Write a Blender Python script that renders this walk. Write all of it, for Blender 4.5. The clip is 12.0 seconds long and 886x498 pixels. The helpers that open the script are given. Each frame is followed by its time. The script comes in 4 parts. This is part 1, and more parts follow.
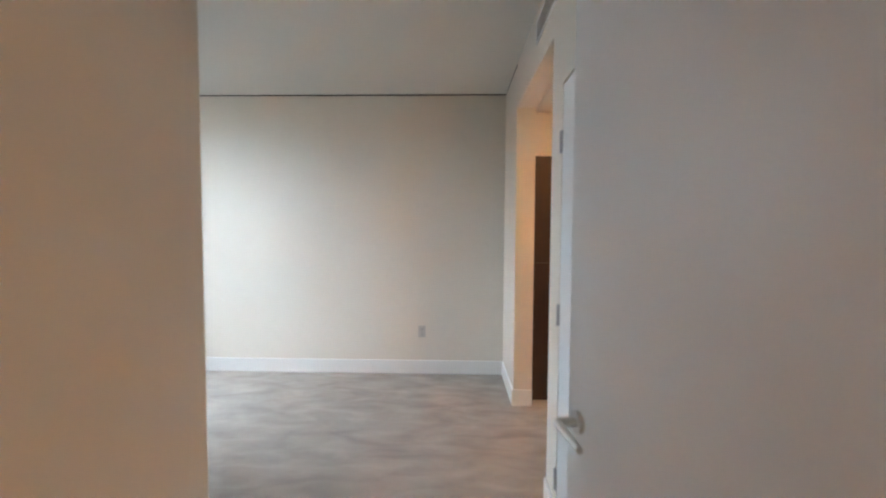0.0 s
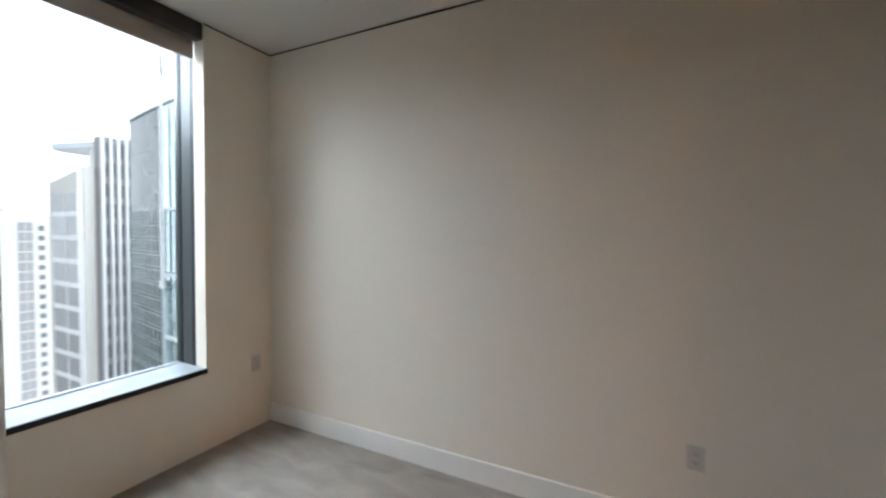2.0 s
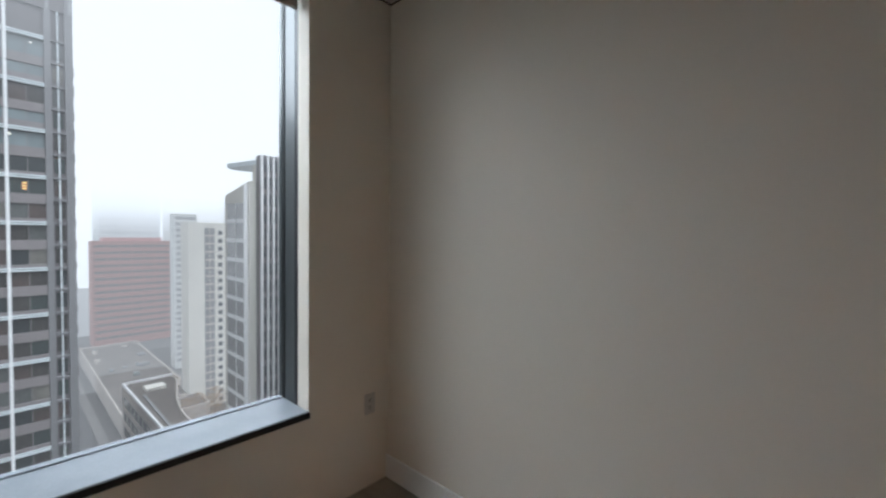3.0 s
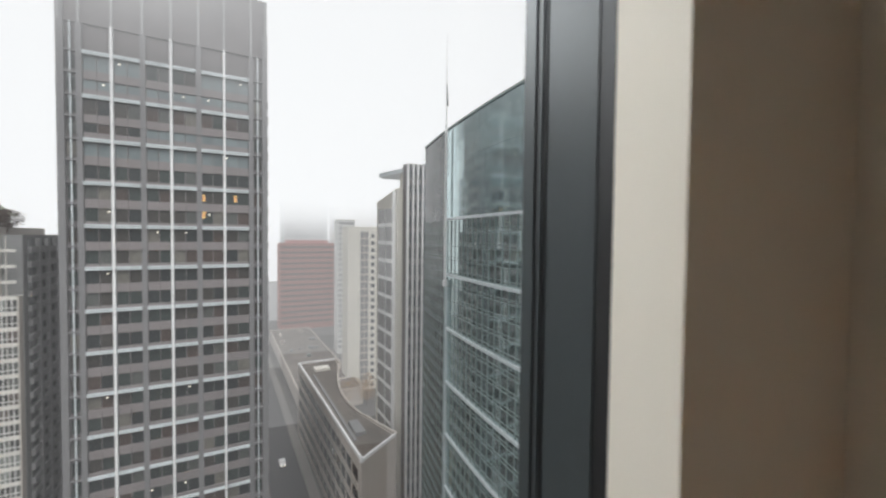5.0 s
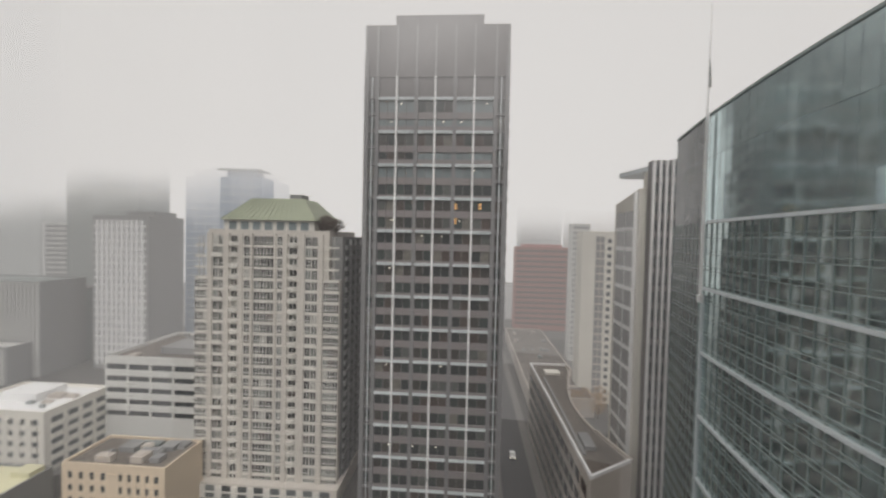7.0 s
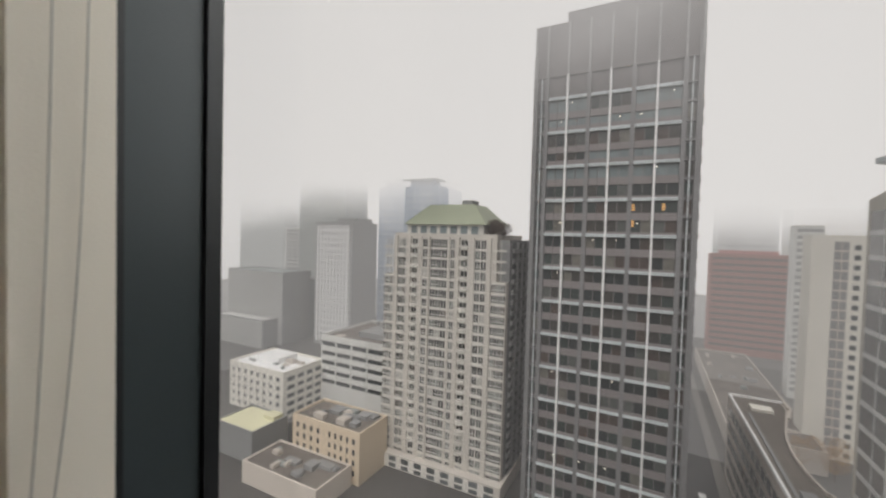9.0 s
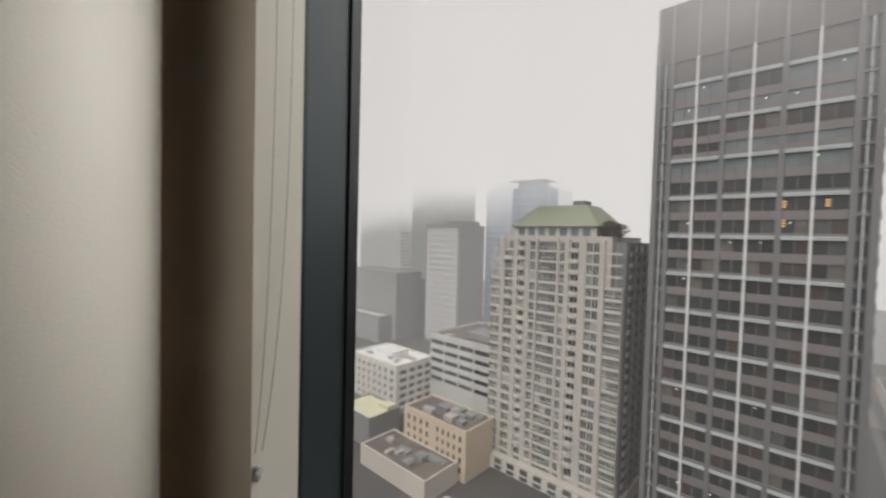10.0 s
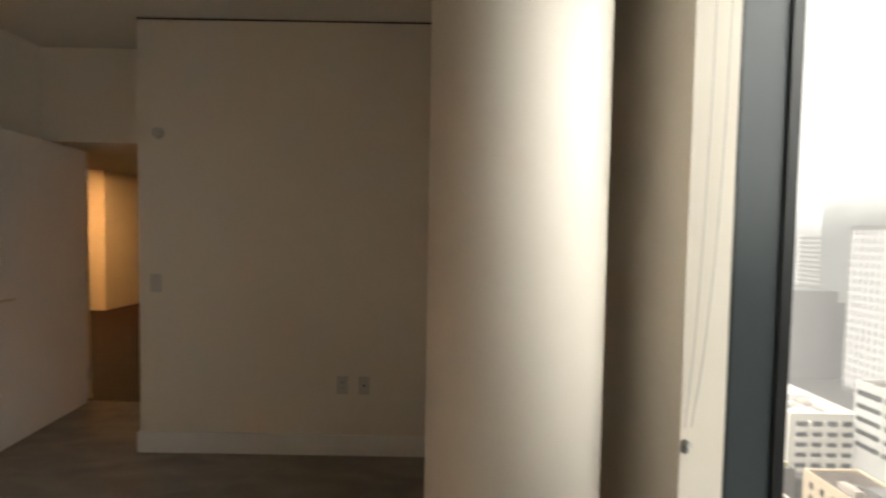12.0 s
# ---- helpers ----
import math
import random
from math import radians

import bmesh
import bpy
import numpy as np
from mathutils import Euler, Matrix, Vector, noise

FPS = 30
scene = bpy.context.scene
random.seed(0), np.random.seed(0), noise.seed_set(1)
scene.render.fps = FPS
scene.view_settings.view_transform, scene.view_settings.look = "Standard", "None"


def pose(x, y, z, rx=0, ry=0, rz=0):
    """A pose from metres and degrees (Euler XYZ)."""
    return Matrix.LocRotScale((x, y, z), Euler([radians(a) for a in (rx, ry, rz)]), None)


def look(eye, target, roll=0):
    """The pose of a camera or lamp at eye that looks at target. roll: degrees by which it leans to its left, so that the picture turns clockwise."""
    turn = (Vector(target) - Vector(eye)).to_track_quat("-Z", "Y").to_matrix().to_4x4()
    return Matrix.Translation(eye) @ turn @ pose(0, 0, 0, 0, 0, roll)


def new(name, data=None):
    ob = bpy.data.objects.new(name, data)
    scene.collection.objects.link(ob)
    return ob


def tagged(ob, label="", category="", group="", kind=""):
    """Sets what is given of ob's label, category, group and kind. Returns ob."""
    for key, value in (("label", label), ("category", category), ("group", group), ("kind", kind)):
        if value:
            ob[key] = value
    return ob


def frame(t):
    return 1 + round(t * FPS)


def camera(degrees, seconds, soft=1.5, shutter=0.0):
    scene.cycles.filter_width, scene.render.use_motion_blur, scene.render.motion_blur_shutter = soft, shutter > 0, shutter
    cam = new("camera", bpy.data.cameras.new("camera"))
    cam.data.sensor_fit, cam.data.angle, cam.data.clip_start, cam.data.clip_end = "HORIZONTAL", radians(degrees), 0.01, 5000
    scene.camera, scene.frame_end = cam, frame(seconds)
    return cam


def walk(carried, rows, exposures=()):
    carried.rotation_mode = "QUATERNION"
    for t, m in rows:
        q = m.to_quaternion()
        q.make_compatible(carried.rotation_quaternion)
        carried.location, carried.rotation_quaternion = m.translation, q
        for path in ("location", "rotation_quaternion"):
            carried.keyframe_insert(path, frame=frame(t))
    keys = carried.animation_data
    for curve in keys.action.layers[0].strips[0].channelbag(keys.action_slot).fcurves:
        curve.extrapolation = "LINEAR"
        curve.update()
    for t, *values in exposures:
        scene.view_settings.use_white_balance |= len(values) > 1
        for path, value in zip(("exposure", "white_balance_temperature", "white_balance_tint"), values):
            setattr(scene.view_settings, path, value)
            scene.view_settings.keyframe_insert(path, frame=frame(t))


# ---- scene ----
cam = camera(95.3, 12.0, soft=2.2, shutter=0.4)
PATH = [
    (0, (3.078, -3.982, 1.439), (3.025, -1.985, 1.344), 0.3),
    (0.4, (3.032, -3.581, 1.443), (2.93, -1.587, 1.34), 0.3),
    (0.8, (2.978, -3.198, 1.444), (2.739, -1.214, 1.351), 0.4),
    (1.1, (2.903, -2.915, 1.451), (2.53, -0.953, 1.362), 0.4),
    (1.5, (2.746, -2.562, 1.433), (2.156, -0.653, 1.35), 0.5),
    (2, (2.531, -2.149, 1.439), (1.638, -0.361, 1.364), 0.7),
    (2.5, (2.241, -1.765, 1.434), (1.067, -0.147, 1.367), 0.6),
    (3, (1.827, -1.522, 1.427), (0.474, -0.05, 1.363), 0.7),
    (5, (0.292, -1.003, 1.43), (-1.467, -0.053, 1.371), 0.6),
    (5.5, (0.124, -0.984, 1.433), (-1.732, -0.240, 1.377), 0.7),
    (5.8, (0.081, -0.993, 1.435), (-1.829, -0.403, 1.378), 0.7),
    (6, (0.064, -0.998, 1.435), (-1.878, -0.522, 1.38), 0.9),
    (6.5, (0.055, -1.010, 1.434), (-1.937, -0.845, 1.38), 1.1),
    (7, (0.066, -1.012, 1.433), (-1.929, -1.148, 1.377), 1.3),
    (9, (0.192, -0.882, 1.461), (-1.584, -1.799, 1.401), 1.6),
    (9.5, (0.299, -0.806, 1.455), (-1.361, -1.921, 1.394), 1.4),
    (10, (0.373, -0.672, 1.453), (-1.102, -2.021, 1.39), 1.5),
    (10.5, (0.406, -0.56, 1.454), (-0.789, -2.162, 1.379), 1.7),
    (11, (0.469, -0.537, 1.442), (-0.357, -2.357, 1.372), 1.4),
    (11.5, (0.54, -0.564, 1.437), (0.129, -2.52, 1.362), 1.4),
    (12, (0.612, -0.568, 1.435), (0.61, -2.566, 1.363), 1.0),
]
EXPOSURES = [(0, 1.1, 5250, 4), (0.8, 0.5, 5300, 4), (1.5, 0.3, 5550, 4), (2.5, -0.3, 5550, 6), (3.2, -0.95, 5700, 7), (5, -1.0, 6250, 9), (6, -1.2, 6450, 10), (7, -1.48, 6600, 11), (9.5, -1.45, 6600, 11), (11, -1.35, 6650, 11), (11.5, -0.95, 6700, 10), (12, -0.2, 7000, 9)]
walk(cam, [(t, look(eye, target, roll)) for t, eye, target, roll in PATH], EXPOSURES)

# ---- world, sun, lamps ----
SKY = 2.1
world = bpy.data.worlds.new("overcast")
scene.world = world
world.use_nodes = True
wn, wl = world.node_tree.nodes, world.node_tree.links
sky = wn.new("ShaderNodeTexSky")
sky.sky_type, sky.sun_disc = "NISHITA", False
sky.sun_elevation, sky.sun_rotation = radians(56), radians(80)
sky.air_density, sky.dust_density = 1.0, 6.0
hsv = wn.new("ShaderNodeHueSaturation")
hsv.inputs["Saturation"].default_value = 0.12
wl.new(sky.outputs[0], hsv.inputs["Color"])
wl.new(hsv.outputs[0], wn["Background"].inputs["Color"])
wn["Background"].inputs["Strength"].default_value = 0.30
sun_data = bpy.data.lights.new("sun", "SUN")
sun_data.energy, sun_data.angle, sun_data.color = 2.1, radians(70), (1.0, 0.97, 0.93)
sun = new("sun", sun_data)
sun.matrix_world = look((60, 10, 90), (0, 0, 0))


def lamp(name, x, y, z, watts, size, color):
    d = bpy.data.lights.new(name, "AREA")
    d.shape, d.size, d.energy, d.color = "DISK", size, watts, color
    ob = new(name, d)
    ob.matrix_world = pose(x, y, z)
    return ob


# area lamp added outside the window to strengthen the sky's light indoors
sky_lamp = bpy.data.lights.new("window_sky_fill", "AREA")
sky_lamp.shape, sky_lamp.size, sky_lamp.size_y, sky_lamp.energy, sky_lamp.color = "RECTANGLE", 2.4, 2.0, 235, (0.97, 0.99, 1.0)
new("window_sky_fill", sky_lamp).matrix_world = look((-1.45, -1.45, 3.35), (1.4, -1.2, 0.3))
# second added lamp, aimed to brighten the entrance door and far floor
north_sky_fill = bpy.data.lights.new("window_sky_fill_north", "AREA")
north_sky_fill.shape, north_sky_fill.size, north_sky_fill.size_y, north_sky_fill.energy, north_sky_fill.color = "RECTANGLE", 1.3, 1.6, 34, (0.94, 0.98, 1.0)
new("window_sky_fill_north", north_sky_fill).matrix_world = look((-1.25, -0.1, 2.3), (3.4, -3.4, 0.7))
lamp("vestibule_downlight_lamp", 4.75, -1.7, 2.385, 14, 0.14, (1.0, 0.47, 0.16))
lamp("hall_downlight_lamp", 3.5, -5.0, 2.43, 1.7, 0.2, (1.0, 0.50, 0.18))
lamp("living_room_downlight_lamp", 6.0, -6.6, 2.43, 75, 0.2, (1.0, 0.50, 0.18))


# ---- materials ----
def material(name, color, rough=0.6, metal=0.0, vary=0.08, scale=6.0, fine=60.0, bump=0.05, spec=0.5, rnd=0.0):
    """A surface with broad stains, fine grain and relief."""
    m = bpy.data.materials.new(name)
    m.use_nodes = True
    n, l = m.node_tree.nodes, m.node_tree.links
    p = n["Principled BSDF"]
    p.inputs["Roughness"].default_value, p.inputs["Metallic"].default_value = rough, metal
    p.inputs["Specular IOR Level"].default_value = spec
    co = n.new("ShaderNodeTexCoord")
    geo = n.new("ShaderNodeNewGeometry")
    big, small = n.new("ShaderNodeTexNoise"), n.new("ShaderNodeTexNoise")
    big.inputs["Scale"].default_value, big.inputs["Detail"].default_value = scale, 5
    small.inputs["Scale"].default_value, small.inputs["Detail"].default_value = fine, 3
    l.new(geo.outputs["Position"], big.inputs["Vector"])
    l.new(geo.outputs["Position"], small.inputs["Vector"])
    add = n.new("ShaderNodeMath")
    add.operation = "MULTIPLY_ADD"
    add.inputs[1].default_value = 0.5
    l.new(small.outputs["Fac"], add.inputs[0])
    l.new(big.outputs["Fac"], add.inputs[2])
    src = add.outputs[0]
    if rnd:
        info = n.new("ShaderNodeObjectInfo")
        a2 = n.new("ShaderNodeMath")
        a2.operation = "MULTIPLY_ADD"
        a2.inputs[1].default_value = rnd
        l.new(info.outputs["Random"], a2.inputs[0])
        l.new(src, a2.inputs[2])
        src = a2.outputs[0]
    ramp = n.new("ShaderNodeMapRange")
    ramp.inputs["From Min"].default_value, ramp.inputs["From Max"].default_value = 0.35, 1.15 + rnd
    ramp.inputs["To Min"].default_value, ramp.inputs["To Max"].default_value = 1 - vary, 1 + vary
    l.new(src, ramp.inputs["Value"])
    mul = n.new("ShaderNodeVectorMath")
    mul.operation = "SCALE"
    mul.inputs[0].default_value = color
    l.new(ramp.outputs[0], mul.inputs["Scale"])
    l.new(mul.outputs[0], p.inputs["Base Color"])
    if bump:
        b = n.new("ShaderNodeBump")
        b.inputs["Strength"].default_value, b.inputs["Distance"].default_value = bump, 0.01
        l.new(small.outputs["Fac"], b.inputs["Height"])
        l.new(b.outputs[0], p.inputs["Normal"])
    return m


PAINT = material("wall_paint", (0.785, 0.722, 0.63), 0.75, vary=0.02, scale=1.5, fine=220, bump=0.06)
COLPAINT = material("column_paint", (0.78, 0.72, 0.64), 0.6, vary=0.025, scale=2.5, fine=180, bump=0.08)
CEIL = material("ceiling_paint", (0.72, 0.69, 0.63), 0.85, vary=0.02, scale=1.2, fine=250, bump=0.05)
TRIM = material("trim_paint", (0.84, 0.82, 0.79), 0.4, vary=0.015, scale=3, fine=90, bump=0.02)
DOORP = material("door_paint", (0.84, 0.84, 0.84), 0.42, vary=0.02, scale=2, fine=120, bump=0.03)
# near-black colour that stands in for the shade inside narrow gaps
GAP_SHADE = material("gap_shade", (0.015, 0.011, 0.008), 0.8, vary=0.1)
METAL = material("satin_steel", (0.42, 0.41, 0.40), 0.32, 1.0, vary=0.05, fine=300, bump=0.01)
BRIGHT = material("brushed_nickel", (0.72, 0.70, 0.67), 0.28, 1.0, vary=0.04, fine=300, bump=0.01)
FRAME = material("window_frame_metal", (0.034, 0.042, 0.046), 0.4, 0.0, vary=0.12, scale=4, fine=160, bump=0.03)
RUBBER = material("black_gasket", (0.008, 0.008, 0.009), 0.5, vary=0.2)
SILL = material("sill_stone", (0.30, 0.32, 0.35), 0.22, vary=0.15, scale=5, fine=120, bump=0.01)
SHADEBOX = material("shade_box", (0.035, 0.030, 0.030), 0.5, vary=0.15)
FABRIC = material("shade_fabric", (0.42, 0.37, 0.33), 0.9, vary=0.08, fine=900, bump=0.15)
PLASTIC = material("off_white_plastic", (0.57, 0.54, 0.50), 0.35, vary=0.02, bump=0)
SLOT = material("outlet_slot", (0.03, 0.03, 0.03), 0.6, vary=0.1, bump=0)
HALLFLOOR = material("hall_wood", (0.022, 0.010, 0.007), 0.7, spec=0.15, vary=0.35, scale=4, fine=40, bump=0.05, rnd=0.3)
BEAD = material("bead_chain", (0.35, 0.34, 0.31), 0.4, 0.6, vary=0.1, bump=0)


def carpet_material():
    m = material("carpet", (0.40, 0.362, 0.318), 0.95, vary=0.33, scale=3.2, fine=420, bump=0.8, spec=0.1)
    n, l = m.node_tree.nodes, m.node_tree.links
    big = [x for x in n if x.type == "TEX_NOISE" and x.inputs["Scale"].default_value < 10][0]
    big.inputs["Distortion"].default_value = 0.5
    st = n.new("ShaderNodeVectorMath")
    st.operation = "MULTIPLY"
    st.inputs[1].default_value = (1.0, 2.4, 1.0)
    geo = [x for x in n if x.type == "NEW_GEOMETRY"][0]
    l.new(geo.outputs["Position"], st.inputs[0])
    l.new(st.outputs[0], big.inputs["Vector"])
    return m


CARPET = carpet_material()


def wood_material():
    m = material("wenge_veneer", (0.030, 0.010, 0.004), 0.4, vary=0.4, scale=6, fine=90, bump=0.05)
    n, l = m.node_tree.nodes, m.node_tree.links
    st = n.new("ShaderNodeVectorMath")
    st.operation = "MULTIPLY"
    st.inputs[1].default_value = (9.0, 9.0, 0.5)
    geo = [x for x in n if x.type == "NEW_GEOMETRY"][0]
    l.new(geo.outputs["Position"], st.inputs[0])
    for x in n:
        if x.type == "TEX_NOISE":
            l.new(st.outputs[0], x.inputs["Vector"])
    return m


WOOD = wood_material()


def pane_material(name, tint, gloss):
    """Clear glass: see-through with a Fresnel gloss."""
    m = bpy.data.materials.new(name)
    m.use_nodes = True
    n, l = m.node_tree.nodes, m.node_tree.links
    n.remove(n["Principled BSDF"])
    tr, gl, mix, fr = (n.new(k) for k in ("ShaderNodeBsdfTransparent", "ShaderNodeBsdfGlossy", "ShaderNodeMixShader", "ShaderNodeLayerWeight"))
    tr.inputs["Color"].default_value = (*tint, 1)
    gl.inputs["Roughness"].default_value = gloss
    fr.inputs["Blend"].default_value = 0.04
    l.new(fr.outputs["Facing"], mix.inputs[0])
    l.new(tr.outputs[0], mix.inputs[1])
    l.new(gl.outputs[0], mix.inputs[2])
    l.new(mix.outputs[0], n["Material Output"].inputs["Surface"])
    return m


GLASS = pane_material("clear_glass", (0.965, 0.965, 0.955), 0.0)

# city surfaces
C_DARK = material("tower_cladding", (0.145, 0.13, 0.132), 0.5, vary=0.12, scale=0.2, fine=2, bump=0)
C_PIER = material("tower_pier", (0.20, 0.195, 0.20), 0.45, vary=0.1, scale=0.2, fine=2, bump=0)
C_SPAN = material("tower_spandrel", (0.225, 0.20, 0.20), 0.5, vary=0.12, scale=0.3, fine=2, bump=0)
C_SPANT = material("grey_green_ledge", (0.25, 0.275, 0.27), 0.45, vary=0.1, scale=0.4, fine=2, bump=0)
C_RIB = material("crown_rib_metal", (0.34, 0.34, 0.34), 0.45, vary=0.1, scale=0.3, fine=2, bump=0)
C_LEDGE = material("tower_ledge", (0.66, 0.71, 0.73), 0.4, vary=0.1, scale=0.4, fine=2, bump=0)
C_FIN = material("white_fin", (0.80, 0.80, 0.80), 0.4, vary=0.05, scale=0.3, fine=2, bump=0)
C_WIN = material("office_glass", (0.042, 0.048, 0.054), 0.12, vary=0.5, scale=0.3, fine=1.5, bump=0, rnd=0.8)
C_WINL = material("office_glass_pale", (0.20, 0.24, 0.25), 0.15, vary=0.3, scale=0.3, fine=1.5, bump=0, rnd=0.6)
C_WINC = material("banded_block_glass", (0.27, 0.265, 0.26), 0.2, vary=0.3, scale=0.3, fine=1.5, bump=0, rnd=0.8)
C_WINR = material("flat_glass", (0.105, 0.115, 0.118), 0.12, vary=0.7, scale=0.4, fine=2, bump=0, rnd=1.6)
C_BEIGE = material("beige_concrete", (0.56, 0.525, 0.48), 0.8, vary=0.1, scale=0.15, fine=1.5, bump=0)
C_BEIGE2 = material("pale_concrete", (0.66, 0.635, 0.59), 0.8, vary=0.1, scale=0.15, fine=1.5, bump=0)
C_GREEN = material("green_copper_roof", (0.34, 0.37, 0.27), 0.6, vary=0.15, scale=0.3, fine=3, bump=0)
C_GREY = material("grey_concrete", (0.25, 0.25, 0.25), 0.8, vary=0.15, scale=0.1, fine=1, bump=0)
C_PALE = material("pale_cladding", (0.62, 0.62, 0.60), 0.7, vary=0.1, scale=0.1, fine=1, bump=0)
C_CREAM = material("cream_cladding", (0.62, 0.56, 0.50), 0.7, vary=0.1, scale=0.1, fine=1, bump=0)
C_PEACH = material("peach_stucco", (0.64, 0.53, 0.40), 0.8, vary=0.12, scale=0.15, fine=1.5, bump=0)
C_BRICK = material("red_brown_cladding", (0.32, 0.115, 0.085), 0.8, vary=0.12, scale=0.1, fine=1, bump=0)
C_BLUE = material("blue_glass_tower", (0.30, 0.38, 0.50), 0.2, vary=0.12, scale=0.05, fine=0.6, bump=0)
C_ROOF = material("gravel_roof", (0.15, 0.13, 0.115), 0.9, vary=0.45, scale=0.12, fine=1.2, bump=0)
C_YELLOW = material("yellowish_roof", (0.62, 0.60, 0.42), 0.9, vary=0.12, scale=0.15, fine=1.2, bump=0)
C_ROAD = material("wet_asphalt", (0.030, 0.029, 0.029), 0.5, vary=0.25, scale=0.08, fine=1.0, bump=0)
C_GROUND = material("city_ground", (0.085, 0.08, 0.075), 0.9, vary=0.4, scale=0.03, fine=0.5, bump=0)
C_WALK = material("pavement_concrete", (0.17, 0.16, 0.15), 0.8, vary=0.15, scale=0.2, fine=1.5, bump=0)
C_CURT = material("teal_curtain_glass", (0.50, 0.59, 0.59), 0.06, 1.0, vary=0.3, scale=0.12, fine=0.8, bump=0)
C_CURT3 = material("dark_curtain_glass", (0.085, 0.095, 0.095), 0.14, vary=0.4, scale=0.25, fine=1.2, bump=0)
C_CURT2 = material("pale_teal_glass", (0.56, 0.68, 0.69), 0.10, 1.0, vary=0.12, scale=0.12, fine=0.8, bump=0)
C_MULL = material("teal_mullion", (0.30, 0.36, 0.355), 0.4, vary=0.1, scale=0.3, fine=2, bump=0)
C_MULL2 = material("dark_teal_mullion", (0.16, 0.21, 0.22), 0.4, vary=0.1, scale=0.3, fine=2, bump=0)
C_CONC = material("warm_concrete", (0.50, 0.455, 0.41), 0.8, vary=0.12, scale=0.12, fine=1.5, bump=0)
C_CREAMW = material("cream_white_concrete", (0.70, 0.675, 0.615), 0.8, vary=0.1, scale=0.12, fine=1.5, bump=0)
C_MISTY = material("grey_green_cladding", (0.26, 0.29, 0.28), 0.7, vary=0.15, scale=0.08, fine=1, bump=0)
C_PINK = material("faded_red_roof", (0.50, 0.20, 0.18), 0.8, vary=0.12, scale=0.2, fine=1, bump=0)
C_MULLW = material("white_window_bar", (0.74, 0.73, 0.70), 0.5, vary=0.06, scale=0.4, fine=2, bump=0)
C_TWIG = material("bare_twigs", (0.11, 0.075, 0.06), 0.9, vary=0.3, scale=1, fine=8, bump=0)
C_CAR = material("white_car_paint", (0.75, 0.75, 0.75), 0.3, vary=0.03, bump=0)
C_TYRE = material("tyre", (0.03, 0.03, 0.03), 0.8, vary=0.1, bump=0)
C_LEAF = material("autumn_leaves", (0.30, 0.17, 0.05), 0.8, vary=0.5, scale=1, fine=6, bump=0)


def varied_glass(name, colors, rough=0.12):
    """Office glass whose rooms behind differ from pane to pane."""
    m = material(name, (1, 1, 1), rough, vary=0.35, scale=0.35, fine=1.8, bump=0)
    n, l = m.node_tree.nodes, m.node_tree.links
    info, cr = n.new("ShaderNodeObjectInfo"), n.new("ShaderNodeValToRGB")
    cr.color_ramp.interpolation = "CONSTANT"
    while len(cr.color_ramp.elements) < len(colors):
        cr.color_ramp.elements.new(0.5)
    for i, (pos, col) in enumerate(colors):
        cr.color_ramp.elements[i].position = pos
        cr.color_ramp.elements[i].color = (*col, 1)
    l.new(info.outputs["Random"], cr.inputs["Fac"])
    mul = [x for x in n if x.type == "VECT_MATH"][0]
    l.new(cr.outputs["Color"], mul.inputs[0])
    return m


C_ROOMS = varied_glass("tower_glass", ((0.0, (0.030, 0.036, 0.038)), (0.3, (0.055, 0.050, 0.046)), (0.52, (0.040, 0.052, 0.050)), (0.72, (0.085, 0.062, 0.055)), (0.84, (0.10, 0.105, 0.10)), (0.95, (0.17, 0.16, 0.14))))
C_FLATS = varied_glass("apartment_glass", ((0.0, (0.040, 0.041, 0.042)), (0.34, (0.065, 0.065, 0.065)), (0.60, (0.10, 0.105, 0.10)), (0.78, (0.20, 0.21, 0.20)), (0.88, (0.42, 0.41, 0.38)), (0.95, (0.09, 0.07, 0.065))))


def glow_material(name, color, strength):
    m = bpy.data.materials.new(name)
    m.use_nodes = True
    p = m.node_tree.nodes["Principled BSDF"]
    p.inputs["Base Color"].default_value = (*color, 1)
    p.inputs["Emission Color"].default_value, p.inputs["Emission Strength"].default_value = (*color, 1), strength
    return m


LAMPGLOW = glow_material("warm_lamp_glow", (1.0, 0.55, 0.2), 6.0)
OFFICE = glow_material("office_lamp_glow", (1.0, 0.55, 0.18), 2.0)
WHITELAMP = glow_material("white_lamp_glow", (1.0, 0.92, 0.78), 2.2)
HEADLAMP = glow_material("headlamp_glow", (1.0, 0.9, 0.7), 6.0)


